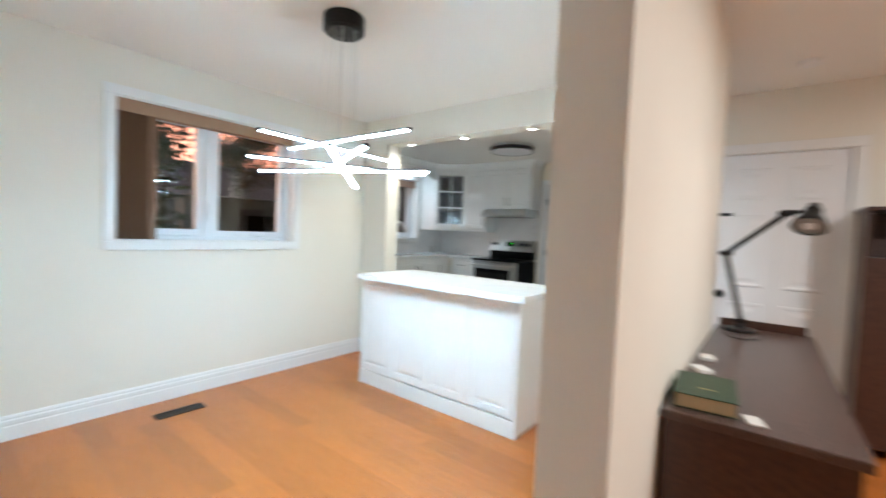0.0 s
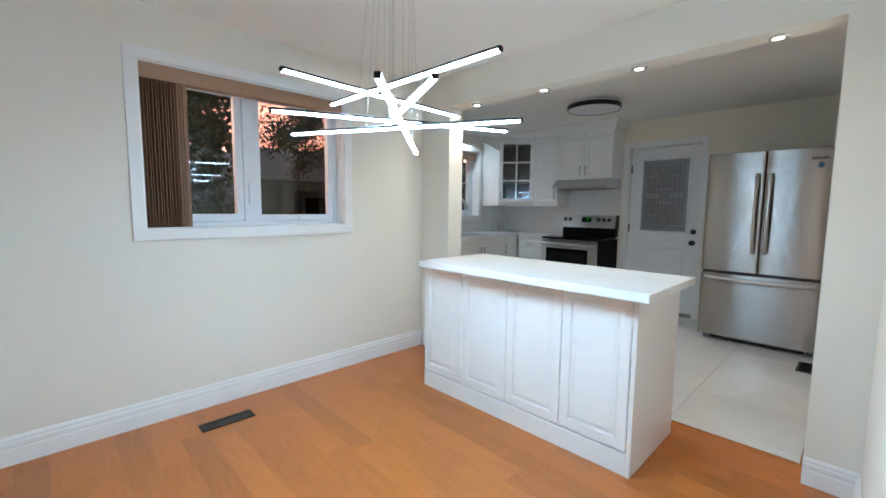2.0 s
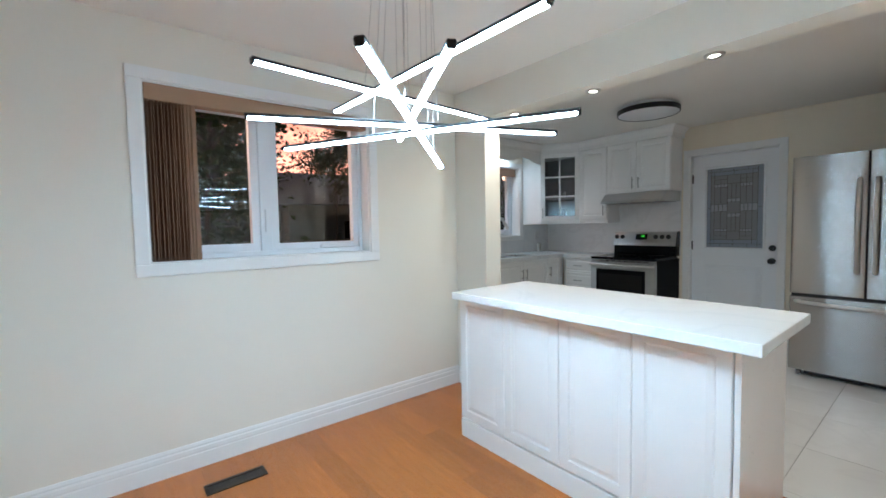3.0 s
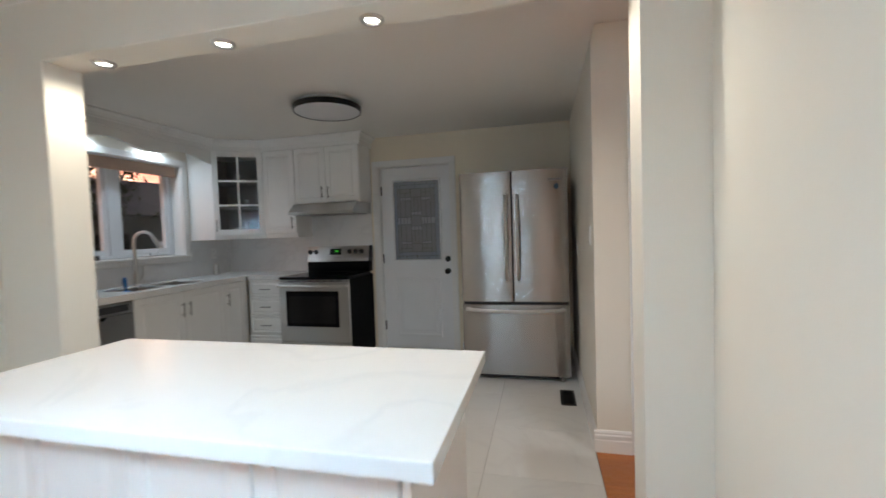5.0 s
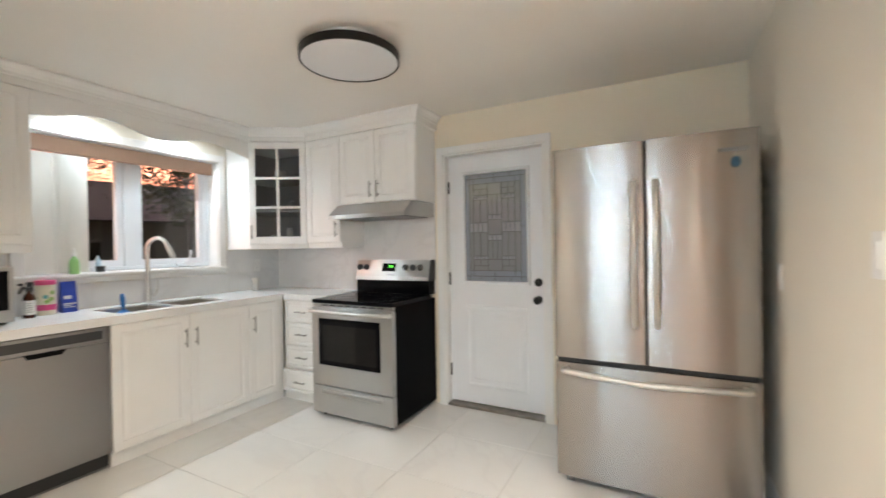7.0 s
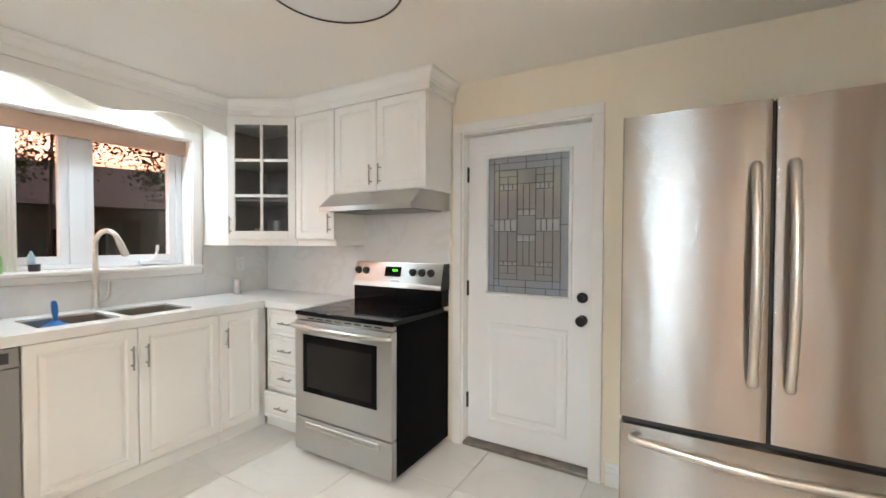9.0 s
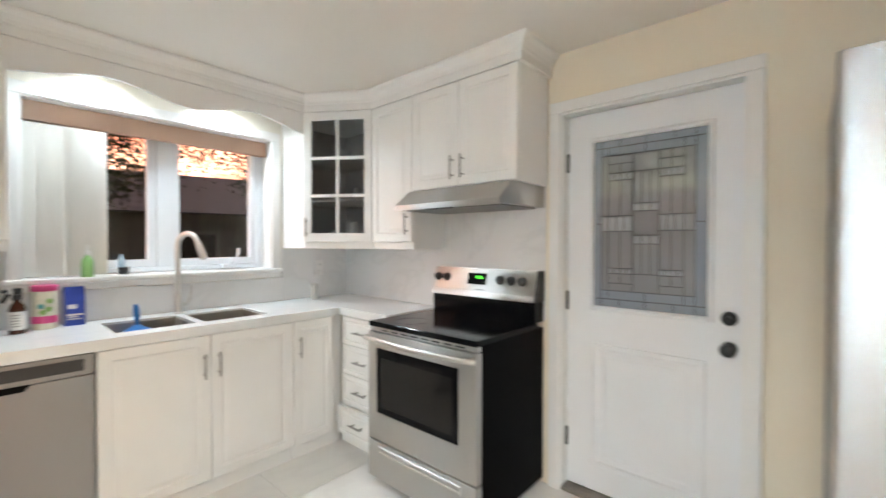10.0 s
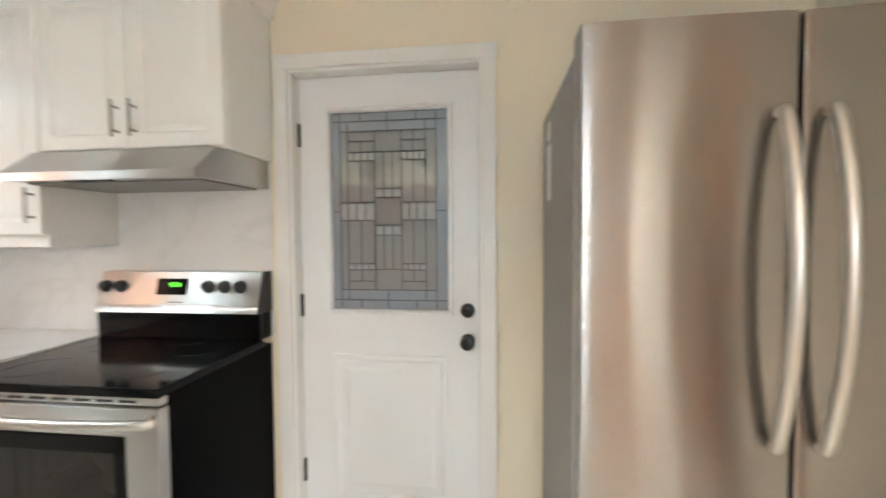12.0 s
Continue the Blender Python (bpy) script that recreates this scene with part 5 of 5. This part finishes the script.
part("print_patch", box(-0.0004, 0.0008, -0.030, 0.008, -0.008, 0.014, 0, 1, Matrix.Translation((-4.0432, 4.235, TOPZ + 0.095)) @ Matrix.Rotation(radians(-6), 4, "Y")), PAPER, po, "white print patch")
part("print_patch", box(-0.0004, 0.0008, -0.036, -0.014, 0.02, 0.045, 0, 1, Matrix.Translation((-4.0475, 4.235, TOPZ + 0.095)) @ Matrix.Rotation(radians(-10), 4, "Y")), SPOT1, po)
for k, (p, q, w) in enumerate(((-0.034, 0.034, 0.008), (-0.030, 0.012, 0.005), (-0.030, 0.028, 0.005), (-0.030, 0.004, 0.005))):
    part("print_line", box(-0.0004, 0.0008, p, q, -w / 2, w / 2, 0, 1, Matrix.Translation((-4.0408 - 0.0004 * k, 4.235, TOPZ + 0.056 - 0.011 * k)) @ Matrix.Rotation(radians(-3), 4, "Y")), PAPER, po)

BRB = mat("blue_brush_plastic", (0.02, 0.17, 0.50), 0.3, var=0.06)
br = thing("dish_brush", (-3.86, 4.46, BASEZ - 0.17), "blue dish brush standing in the sink", "brush")
bm = lathe([(0.05, -0.015), (0.066, -0.01), (0.070, 0.002), (0.060, 0.014), (0.040, 0.022), (0.018, 0.04)], (-3.86, 4.46, BASEZ - 0.0), 20)
part("head", bm, BRB, br, "", True)
part("bristles", cyl((-3.86, 4.46, BASEZ - 0.085), 0.046, 0.17, "z", 20, r2=0.048), mat("pale_bristles", (0.5, 0.55, 0.6), 0.8, var=0.1, scale=60), br)
part("handle", tube(curve_points([(-3.86, 4.46, BASEZ + 0.04), (-3.862, 4.458, BASEZ + 0.09), (-3.865, 4.455, BASEZ + 0.15)]), [0.012, 0.011, 0.010, 0.010, 0.011, 0.012, 0.013, 0.014, 0.014, 0.015, 0.015, 0.015, 0.015, 0.014, 0.013, 0.012, 0.008], 12), BRB, br, "translucent blue handle", True)

gb = thing("soap_bottle", (KX + 0.004, 4.315, KW[2] + 0.004), "green dish soap bottle on the window sill", "bottle")
part("bottle", lathe([(0.024, 0), (0.027, 0.004), (0.027, 0.07), (0.024, 0.095), (0.012, 0.11), (0.011, 0.12)], (KX + 0.004, 4.315, KW[2] + 0.004), 20), mat("green_soap_plastic", (0.30, 0.55, 0.20), 0.2, var=0.05), gb, "", True)
part("cap", lathe([(0.012, 0.12), (0.013, 0.125), (0.013, 0.14), (0.006, 0.145), (0.005, 0.17), (0.009, 0.172), (0.002, 0.175)], (KX + 0.004, 4.315, KW[2] + 0.004), 16), TRIM, gb, "white cap", True)
cp = thing("sponge_cup", (KX - 0.05, 4.485, KW[2] + 0.004), "small black cup on the window sill", "cup")
part("cup", lathe([(0.025, 0), (0.028, 0.045), (0.025, 0.045), (0.022, 0.006)], (KX - 0.05, 4.485, KW[2] + 0.004), 20), BLACKP, cp, "", True)
part("bottle", lathe([(0.014, 0.006), (0.018, 0.05), (0.018, 0.09), (0.008, 0.11), (0.007, 0.12)], (KX - 0.062, 4.475, KW[2] + 0.004), 16), mat("pale_blue_plastic", (0.35, 0.5, 0.6), 0.3, var=0.04), cp, "pale blue little bottle", True)
ja = thing("jar", (-4.02, 5.62, TOPZ), "glass jar with a steel lid on the worktop corner", "jar")
part("glass", lathe([(0.026, 0), (0.028, 0.004), (0.024, 0.08), (0.028, 0.10)], (-4.02, 5.62, TOPZ), 20), mat("milky_glass", (0.62, 0.60, 0.56), 0.15, var=0.05), ja, "", True)
part("lid", lathe([(0.030, 0.1005), (0.033, 0.104), (0.033, 0.116), (0.028, 0.122), (0.004, 0.124)], (-4.02, 5.62, TOPZ), 20), SATIN, ja, "steel lid", True)

for ob, shift in ((sb, (0.02, 0.038, 0)), (cn, (-0.012, 0.022, 0)), (po, (-0.012, 0.015, 0)), (br, (-0.04, 0.022, 0))):
    ob.location += Vector(shift)

# ---- hall: desk, lamp and books ----
de = thing("desk", (0.45, 2.5, 0), "dark walnut desk with a brown top", "desk")
EX0, EX1, EY0, EY1, EZ = 0.193, 0.668, 1.66, 3.44, 0.75
part("desktop", box(EX0, EX1, EY0, EY1, EZ - 0.03, EZ, 0.006), DESKT, de, "brown desktop")
part("pedestal", box(EX0 + 0.01, EX1 - 0.02, EY0 + 0.012, EY0 + 0.45, 0.06, EZ - 0.031, 0.003), WOODD, de)
part("pedestal", box(EX0 + 0.01, EX1 - 0.02, EY1 - 0.45, EY1 - 0.012, 0.06, EZ - 0.031, 0.003), WOODD, de)
part("modesty_panel", box(EX0 + 0.01, EX0 + 0.03, EY0 + 0.451, EY1 - 0.451, 0.25, EZ - 0.031, 0.002), WOODD, de)
part("back_rail", box(EX0 + 0.02, EX1 - 0.03, EY1 - 0.025, EY1 - 0.005, EZ, EZ + 0.05, 0.003), WOODD, de)
for y in (EY0 + 0.03, EY0 + 0.42, EY1 - 0.42, EY1 - 0.03):
    for x in (EX0 + 0.03, EX1 - 0.04):
        part("foot", cyl((x, y, 0.03), 0.018, 0.06, "z", 12), WOODD, de)
la = thing("desk_lamp", (0.325, 3.30, EZ), "black metal architect desk lamp", "lamp")
part("base", lathe([(0.085, 0), (0.088, 0.006), (0.08, 0.016), (0.03, 0.022), (0.014, 0.05), (0.012, 0.07)], (0.325, 3.30, EZ), 32), BLACKM, la, "", True)
J0, J1, J2 = Vector((0.325, 3.30, EZ + 0.06)), Vector((0.235, 3.22, EZ + 0.465)), Vector((0.495, 2.90, EZ + 0.685))
for a, b in ((J0, J1), (J1, J2)):
    side = (b - a).cross(Vector((0, 0, 1))).normalized() * 0.011
    part("arm", tube([a + side, b + side], 0.008, 8), BLACKM, la, "", True)
    part("arm", tube([a - side, b - side], 0.008, 8), BLACKM, la, "", True)
for j in (J0, J1, J2):
    part("joint", add_cyl(cyl(j, 0.017, 0.045, "x", 14), j, 0.010, 0.07, "x", 10), BLACKM, la, "", True)
part("neck", tube([J2, J2 + Vector((0.05, -0.05, 0.005))], 0.010, 8), BLACKM, la, "", True)
sh = lathe([(0.022, 0.10), (0.028, 0.075), (0.034, 0.07), (0.036, 0.04), (0.060, 0.0), (0.070, -0.03), (0.067, -0.03), (0.057, 0.002), (0.030, 0.05), (0.010, 0.055)], (0, 0, 0), 28)
bmesh.ops.transform(sh, matrix=Matrix.Translation(J2 + Vector((0.085, -0.075, -0.045))) @ Matrix.Rotation(radians(-34), 4, "X") @ Matrix.Rotation(radians(8), 4, "Y"), verts=sh.verts)
part("shade", sh, BLACKM, la, "black bell shade", True)
rf = lathe([(0.066, -0.024), (0.045, -0.016), (0.020, -0.012), (0.002, -0.011)], (0, 0, 0), 28)
bmesh.ops.transform(rf, matrix=Matrix.Translation(J2 + Vector((0.085, -0.075, -0.045))) @ Matrix.Rotation(radians(-34), 4, "X") @ Matrix.Rotation(radians(8), 4, "Y"), verts=rf.verts)
part("reflector", rf, mat("grey_reflector_enamel", (0.30, 0.29, 0.28), 0.4, var=0.03), la, "grey inner reflector", True)
part("bulb", lathe([(0.006, 0.03), (0.02, 0.02), (0.028, 0.0), (0.02, -0.02), (0.004, -0.026)], J2 + Vector((0.085, -0.082, -0.058)), 18), OPAL, la, "unlit white bulb", True)
part("cord", tube(curve_points([(0.25, 3.20, EZ + 0.003), (0.29, 3.05, EZ + 0.003), (0.36, 3.02, EZ + 0.003), (0.42, 3.08, EZ + 0.003)]), 0.003, 6), BLACKP, la)
GREENB = mat("green_book_cloth", (0.045, 0.075, 0.04), 0.55, var=0.08, scale=30, bump=0.2, bscale=300)
bk = thing("book", (0.29, 1.845, EZ), "thick green book lying on the desk", "book")
bmx = Matrix.Translation((0.292, 1.845, EZ)) @ Matrix.Rotation(radians(5), 4, "Z")
part("cover", add_box(add_box(box(-0.085, 0.085, -0.13, 0.13, 0.0, 0.004, 0.001, 1, bmx), -0.085, 0.085, -0.13, 0.13, 0.044, 0.048, 0.001, 1, bmx), -0.085, -0.080, -0.13, 0.13, 0.004, 0.044, 0.0, 1, bmx), GREENB, bk, "green cloth cover")
part("page_block", box(-0.079, 0.080, -0.126, 0.126, 0.0045, 0.0435, 0, 1, bmx), mat("yellowed_pages", (0.55, 0.44, 0.27), 0.8, var=0.08, scale=60, stretch=(1, 1, 30)), bk, "yellowed page edges")
part("title_bar", box(-0.02, 0.03, -0.05, -0.04, 0.0481, 0.0486, 0, 1, bmx), mat("gilt_print", (0.35, 0.30, 0.12), 0.4), bk)
nt = thing("note_paper", (0.425, 1.745, EZ), "small white note beside the book", "paper")
part("sheet", box(-0.022, 0.022, -0.035, 0.035, 0, 0.006, 0.001, 1, Matrix.Translation((0.425, 1.745, EZ)) @ Matrix.Rotation(radians(16), 4, "Z")), PAPER, nt)
n2 = thing("card_stack", (0.245, 2.25, EZ), "small stack of pale cards on the desk", "paper")
part("card", box(-0.025, 0.025, -0.04, 0.04, 0, 0.014, 0.001, 1, Matrix.Translation((0.245, 2.20, EZ)) @ Matrix.Rotation(radians(35), 4, "Z")), PAPER, n2)
part("card", box(-0.025, 0.025, -0.04, 0.04, 0.0205, 0.034, 0.001, 1, Matrix.Translation((0.245, 2.42, EZ - 0.02)) @ Matrix.Rotation(radians(10), 4, "Z")), PAPER, n2)

sf = thing("bookcase", (1.2, 4.0, 0), "dark walnut bookcase with an open top shelf", "bookcase")
BX0, BX1, BY0, BY1, BZ = 0.90, 1.36, 3.83, 4.195, 1.535
part("side_panel", box(BX0, BX0 + 0.022, BY0, BY1, 0, BZ - 0.023), WOODD, sf)
part("side_panel", box(BX1 - 0.022, BX1, BY0, BY1, 0, BZ - 0.023), WOODD, sf)
part("top", box(BX0 - 0.012, BX1 + 0.012, BY0 - 0.012, BY1, BZ - 0.022, BZ, 0.004), WOODD, sf)
part("back_panel", box(BX0 + 0.0225, BX1 - 0.0225, BY1 - 0.01, BY1, 0, BZ - 0.023), WOODD, sf)
for z in (0.08, 0.45, 0.80, 1.205):
    part("shelf", box(BX0 + 0.0225, BX1 - 0.0225, BY0 + 0.004, BY1 - 0.011, z, z + 0.02, 0.002), WOODD, sf)
part("door", box(BX0 + 0.0, BX1, BY0 - 0.02, BY0 - 0.001, 0.06, 1.225, 0.004), WOODD, sf)

# Assumed fitting for the unseen living room lamp, added with it
lf = thing("ceiling_light", (1.9, 2.0, LZ), "round white ceiling light added out of view to light the hall", "ceiling light")
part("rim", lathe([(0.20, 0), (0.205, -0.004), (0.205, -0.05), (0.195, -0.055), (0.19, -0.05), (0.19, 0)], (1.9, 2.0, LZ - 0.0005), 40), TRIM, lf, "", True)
part("diffuser", lathe([(0.1895, -0.03), (0.1895, -0.048), (0.10, -0.056), (0.002, -0.058)], (1.9, 2.0, LZ), 40), emit("living_fill_opal", (1.0, 0.93, 0.87), 4.0), lf, "glowing opal diffuser of the added light", True)

sm = thing("smoke_detector", (0.58, 3.70, LZ), "small white round smoke detector on the hall ceiling", "smoke detector")
part("body", lathe([(0.06, 0), (0.06, -0.012), (0.05, -0.028), (0.02, -0.032)], (0.58, 3.70, LZ - 0.0005), 24), TRIM, sm, "", True)

# ---- outside ----
GRASS = mat("dusk_lawn", (0.05, 0.065, 0.03), 0.9, spec=0.0, var=0.2, scale=2, bump=0.6, bscale=30)
structure("ground", box(-400, 400, -400, 400, -0.75, -0.65), GRASS, "dark evening lawn", "ground")
SIDING = mat("grey_siding", (0.15, 0.135, 0.13), 0.7, spec=0.0, var=0.06, scale=3)
ROOF = mat("weathered_shingles", (0.20, 0.20, 0.24), 0.85, spec=0.0, var=0.2, scale=14, bump=0.5, bscale=60)
FENCEM = mat("weathered_fence", (0.16, 0.13, 0.11), 0.8, spec=0.0, var=0.15, scale=6, stretch=(8, 8, 1))


def house(at, w, d, h, rise, yaw, label):
    hs = thing("house", (*at, -0.65), label, "house")
    m = Matrix.Translation((*at, -0.65)) @ Matrix.Rotation(radians(yaw), 4, "Z")
    part("wall", box(-w / 2, w / 2, -d / 2, d / 2, 0, h, 0, 1, m), SIDING, hs)
    bm = prism([(-d / 2 - 0.5, h - 0.1), (0, h + rise), (d / 2 + 0.5, h - 0.1)], "x", -w / 2 - 0.4, w / 2 + 0.4)
    bmesh.ops.transform(bm, matrix=m, verts=bm.verts)
    part("roof", bm, ROOF, hs)
    for k in range(3):
        u = (k - 1) * w * 0.3
        for s in (-1, 1):
            wd = part("window", box(u - 0.6, u + 0.6, s * d / 2 - 0.04, s * d / 2 + 0.04, 1.2, 2.3, 0.01, 1, m), SIDING, hs)
            part("pane", box(u - 0.52, u + 0.52, s * d / 2 - 0.05, s * d / 2 + 0.05, 1.28, 2.22, 0, 1, m), BLACKG, wd)
    return hs


house((-17, 12.5), 12, 8, 2.9, 1.5, 75, "dark low bungalow with a shingled roof across the lawn")
house((-3.0, 22), 13, 8, 2.7, 1.4, 8, "dark low bungalow with a shingled roof behind the kitchen")
house((-24, 3.0), 16, 9, 3.2, 1.5, 88, "dark house with a shingled roof beyond the fence")
fe = thing("fence", (-10, 6, -0.65), "weathered board fence along the lawn", "fence")
for k in range(90):
    y = -8 + k * 0.16
    part("board", box(-9.52, -9.5, y, y + 0.15, -0.65, 1.05 + 0.015 * math.sin(k * 5.1)), FENCEM, fe)
for z in (-0.3, 0.7):
    part("rail", box(-9.56, -9.525, -8, 6.4, z, z + 0.08), FENCEM, fe)

LEAF = mat("dusk_leaves", (0.045, 0.065, 0.025), 0.7, spec=0.1, var=0.25, scale=3)
BARK = mat("dark_bark", (0.07, 0.055, 0.045), 0.9, var=0.2, scale=8, stretch=(4, 4, 1), bump=0.6, bscale=30)


def tree(at, h, r, seed, n=1500, leaf=0.22, low=0.35, girth=0.2):
    """A tapered trunk with limbs and a crown of many separate leaf clumps with gaps."""
    rnd = random.Random(seed)
    t = thing("tree", (*at, -0.65), "leafy tree dark against the evening sky", "tree", "garden trees")
    x, y = at
    bm = tube(curve_points([(x, y, -0.7), (x + 0.1, y, h * 0.25), (x - 0.1, y + 0.1, h * 0.55), (x, y, h * 0.85)], 4), [girth * h / 7 * (1 - 0.07 * k) for k in range(13)], 9)
    part("trunk", bm, BARK, t)
    limbs, tips = bmesh.new(), []
    for k in range(16):
        a, z0 = rnd.uniform(0, 6.28), h * rnd.uniform(low, 0.8)
        L = r * rnd.uniform(0.5, 1.0) * (1.1 - abs(z0 / h - 0.5))
        p0, p1 = Vector((x, y, z0)), Vector((x + L * math.cos(a), y + L * math.sin(a), z0 + L * rnd.uniform(0.2, 0.8)))
        mid = (p0 + p1) / 2 + Vector((0, 0, 0.12 * L))
        s = tube(curve_points([p0, mid, p1], 4), [5 * girth * f for f in (0.05, 0.045, 0.04, 0.035, 0.03, 0.025, 0.02, 0.015, 0.01)], 5)
        me = bpy.data.meshes.new("tmp")
        s.to_mesh(me)
        s.free()
        limbs.from_mesh(me)
        bpy.data.meshes.remove(me)
        tips += [mid, p1, (mid + p1) / 2]
    part("limbs", limbs, BARK, t)
    verts, faces = [], []
    for k in range(n):
        c = rnd.choice(tips) + Vector([rnd.gauss(0, r * 0.17) for _ in range(3)])
        q = Euler([rnd.uniform(0, 6.28) for _ in range(3)]).to_matrix()
        s = leaf * rnd.uniform(0.5, 1.2)
        i = len(verts)
        verts += [c + q @ Vector(v) * s for v in ((0, -0.5, 0), (0.26, 0, 0.06), (0, 0.5, 0), (-0.26, 0, 0.06))]
        faces.append((i, i + 1, i + 2, i + 3))
    me = bpy.data.meshes.new("crown")
    me.from_pydata(verts, [], faces)
    me.materials.append(LEAF)
    o = new("crown", me)
    o.parent = t
    o.matrix_parent_inverse = Matrix.Translation(-ORIGIN[t])
    return t


tree((-8.2, 2.2), 5.5, 1.3, 1, 5200, 0.17, 0.12)
tree((-8.3, 9.3), 6.0, 2.1, 2, 3200, 0.18, 0.25)
tree((-8.4, 5.75), 5.2, 1.1, 7, 7000, 0.055, 0.42, 0.05)
tree((-9.8, 5.15), 4.4, 1.0, 8, 6000, 0.09, 0.38, 0.07)
tree((-9.0, 7.9), 4.8, 0.9, 9, 5000, 0.085, 0.36, 0.07)
tree((-14.0, 3.2), 7.0, 1.9, 3, 4200, 0.24, 0.2)
tree((-9.0, 14.5), 7.0, 2.6, 4, 2400, 0.26)
tree((-3.5, 11.5), 6.0, 2.3, 5, 2000, 0.24)
tree((-12.5, 1.6), 6.5, 2.6, 6, 4500, 0.24, 0.2)

# far sunset clouds beyond the houses
m = bpy.data.materials.new("sunset_clouds")
m.use_nodes = True
n, l = m.node_tree.nodes, m.node_tree.links
n.remove(n["Principled BSDF"])
em = n.new("ShaderNodeEmission")
co = n.new("ShaderNodeTexCoord")
mp = n.new("ShaderNodeMapping")
mp.inputs["Scale"].default_value = (0.02, 0.02, 0.05)
nz = n.new("ShaderNodeTexNoise")
nz.inputs["Scale"].default_value, nz.inputs["Detail"].default_value = 2.2, 7
rp = n.new("ShaderNodeValToRGB")
e = rp.color_ramp.elements
e[0].position, e[0].color = 0.36, (0.50, 0.17, 0.10, 1)
e[1].position, e[1].color = 0.64, (1.7, 1.15, 0.75, 1)
e2 = e.new(0.5)
e2.color = (0.95, 0.40, 0.25, 1)
l.new(co.outputs["Object"], mp.inputs[0])
l.new(mp.outputs[0], nz.inputs[0])
l.new(nz.outputs[0], rp.inputs[0])
l.new(rp.outputs[0], em.inputs[0])
em.inputs[1].default_value = 3.1
l.new(em.outputs[0], n["Material Output"].inputs[0])
bm = bmesh.new()
ring = [(110 * math.cos(radians(a)), 110 * math.sin(radians(a))) for a in range(128, 241, 4)]
lo = [bm.verts.new((x, y, -1)) for x, y in ring]
hi = [bm.verts.new((x, y, 75)) for x, y in ring]
for k in range(len(ring) - 1):
    bm.faces.new((lo[k], lo[k + 1], hi[k + 1], hi[k]))
structure("backdrop", bm, m, "pink and orange sunset clouds", "sky")


# ---- floor boards and tiles ----
def boards(name, x0, x1, y0, y1, width, seed):
    """Oak boards along x with staggered ends, each a part of its floor."""
    rnd = random.Random(seed)
    fl = thing(name, (x0, y0, 0), "orange oak strip floor with a satin finish", "floor", kind="structure")
    y, meshes = y0, {}
    while y < y1 - 0.01:
        w = min(width, y1 - y)
        x = x0 - rnd.uniform(0, 0.9)
        while x < x1 - 0.01:
            L = rnd.choice((0.6, 0.8, 1.0, 1.2))
            a, b = max(x, x0), min(x + L, x1)
            x += L
            if b - a < 0.02:
                continue
            key = (round(b - a, 3), round(w, 3))
            if key not in meshes:
                t = bmesh.new()
                lx, ly, g = (b - a) / 2 - 0.0001, w / 2 - 0.0001, 0.0003
                top = [t.verts.new(v) for v in ((-lx + g, -ly + g, 0), (lx - g, -ly + g, 0), (lx - g, ly - g, 0), (-lx + g, ly - g, 0))]
                mid_ = [t.verts.new(v) for v in ((-lx, -ly, -g), (lx, -ly, -g), (lx, ly, -g), (-lx, ly, -g))]
                bot = [t.verts.new(v) for v in ((-lx, -ly, -0.0055), (lx, -ly, -0.0055), (lx, ly, -0.0055), (-lx, ly, -0.0055))]
                t.faces.new(top)
                for p, q in ((top, mid_), (mid_, bot)):
                    for k in range(4):
                        t.faces.new((p[k], q[k], q[(k + 1) % 4], p[(k + 1) % 4]))
                me = bpy.data.meshes.new("board")
                bmesh.ops.recalc_face_normals(t, faces=t.faces)
                t.to_mesh(me)
                t.free()
                me.materials.append(OAK)
                meshes[key] = me
            ob = new("board", meshes[key])
            ob.parent = fl
            ob.location = ((a + b) / 2 - x0, y + w / 2 - y0, 0)
        y += w
    return fl


boards("floor_dining", WX, 0.03, SY, 3.25, 0.127, 5)
boards("floor_living", 0.032, EX, BY, 3.25, 0.20, 6)
boards("floor_hall", RX - 0.008, EX, 3.252, HY, 0.127, 7)
boards("floor_living_west", -0.05, 0.03, BY, SY - 0.002, 0.127, 8)

tf = thing("floor_kitchen", (-2, 4.6, 0), "polished white marble-look porcelain floor tiles", "floor", kind="structure")
TX = [KX] + [-0.80 - 0.603 * k for k in range(5, -1, -1)] + [RX - 0.011]
TY = [3.253] + [4.435 + 0.555 * k for k in range(-2, 3)] + [FY]
tiles = {}
for x0, x1 in zip(TX, TX[1:]):
    for y0, y1 in zip(TY, TY[1:]):
        lx, ly = (x1 - x0) / 2 - 0.0012, (y1 - y0) / 2 - 0.0012
        if min(lx, ly) < 0.01:
            continue
        key = (round(lx, 3), round(ly, 3))
        if key not in tiles:
            t = box(-lx, lx, -ly, ly, -0.0038, 0.0, 0.0009, 1)
            me = bpy.data.meshes.new("tile")
            t.to_mesh(me)
            t.free()
            me.materials.append(TILE)
            tiles[key] = me
        ob = new("tile", tiles[key])
        ob.parent = tf
        ob.location = ((x0 + x1) / 2 + 2, (y0 + y1) / 2 - 4.6, 0)
structure("tile_edge_strip", box(-2.53, -0.19, 3.246, 3.256, -0.004, 0.004, 0.001), mat("oak_transition", (0.42, 0.16, 0.05), 0.35, var=0.08, stretch=(1, 12, 1)), "narrow oak transition strip", "trim")
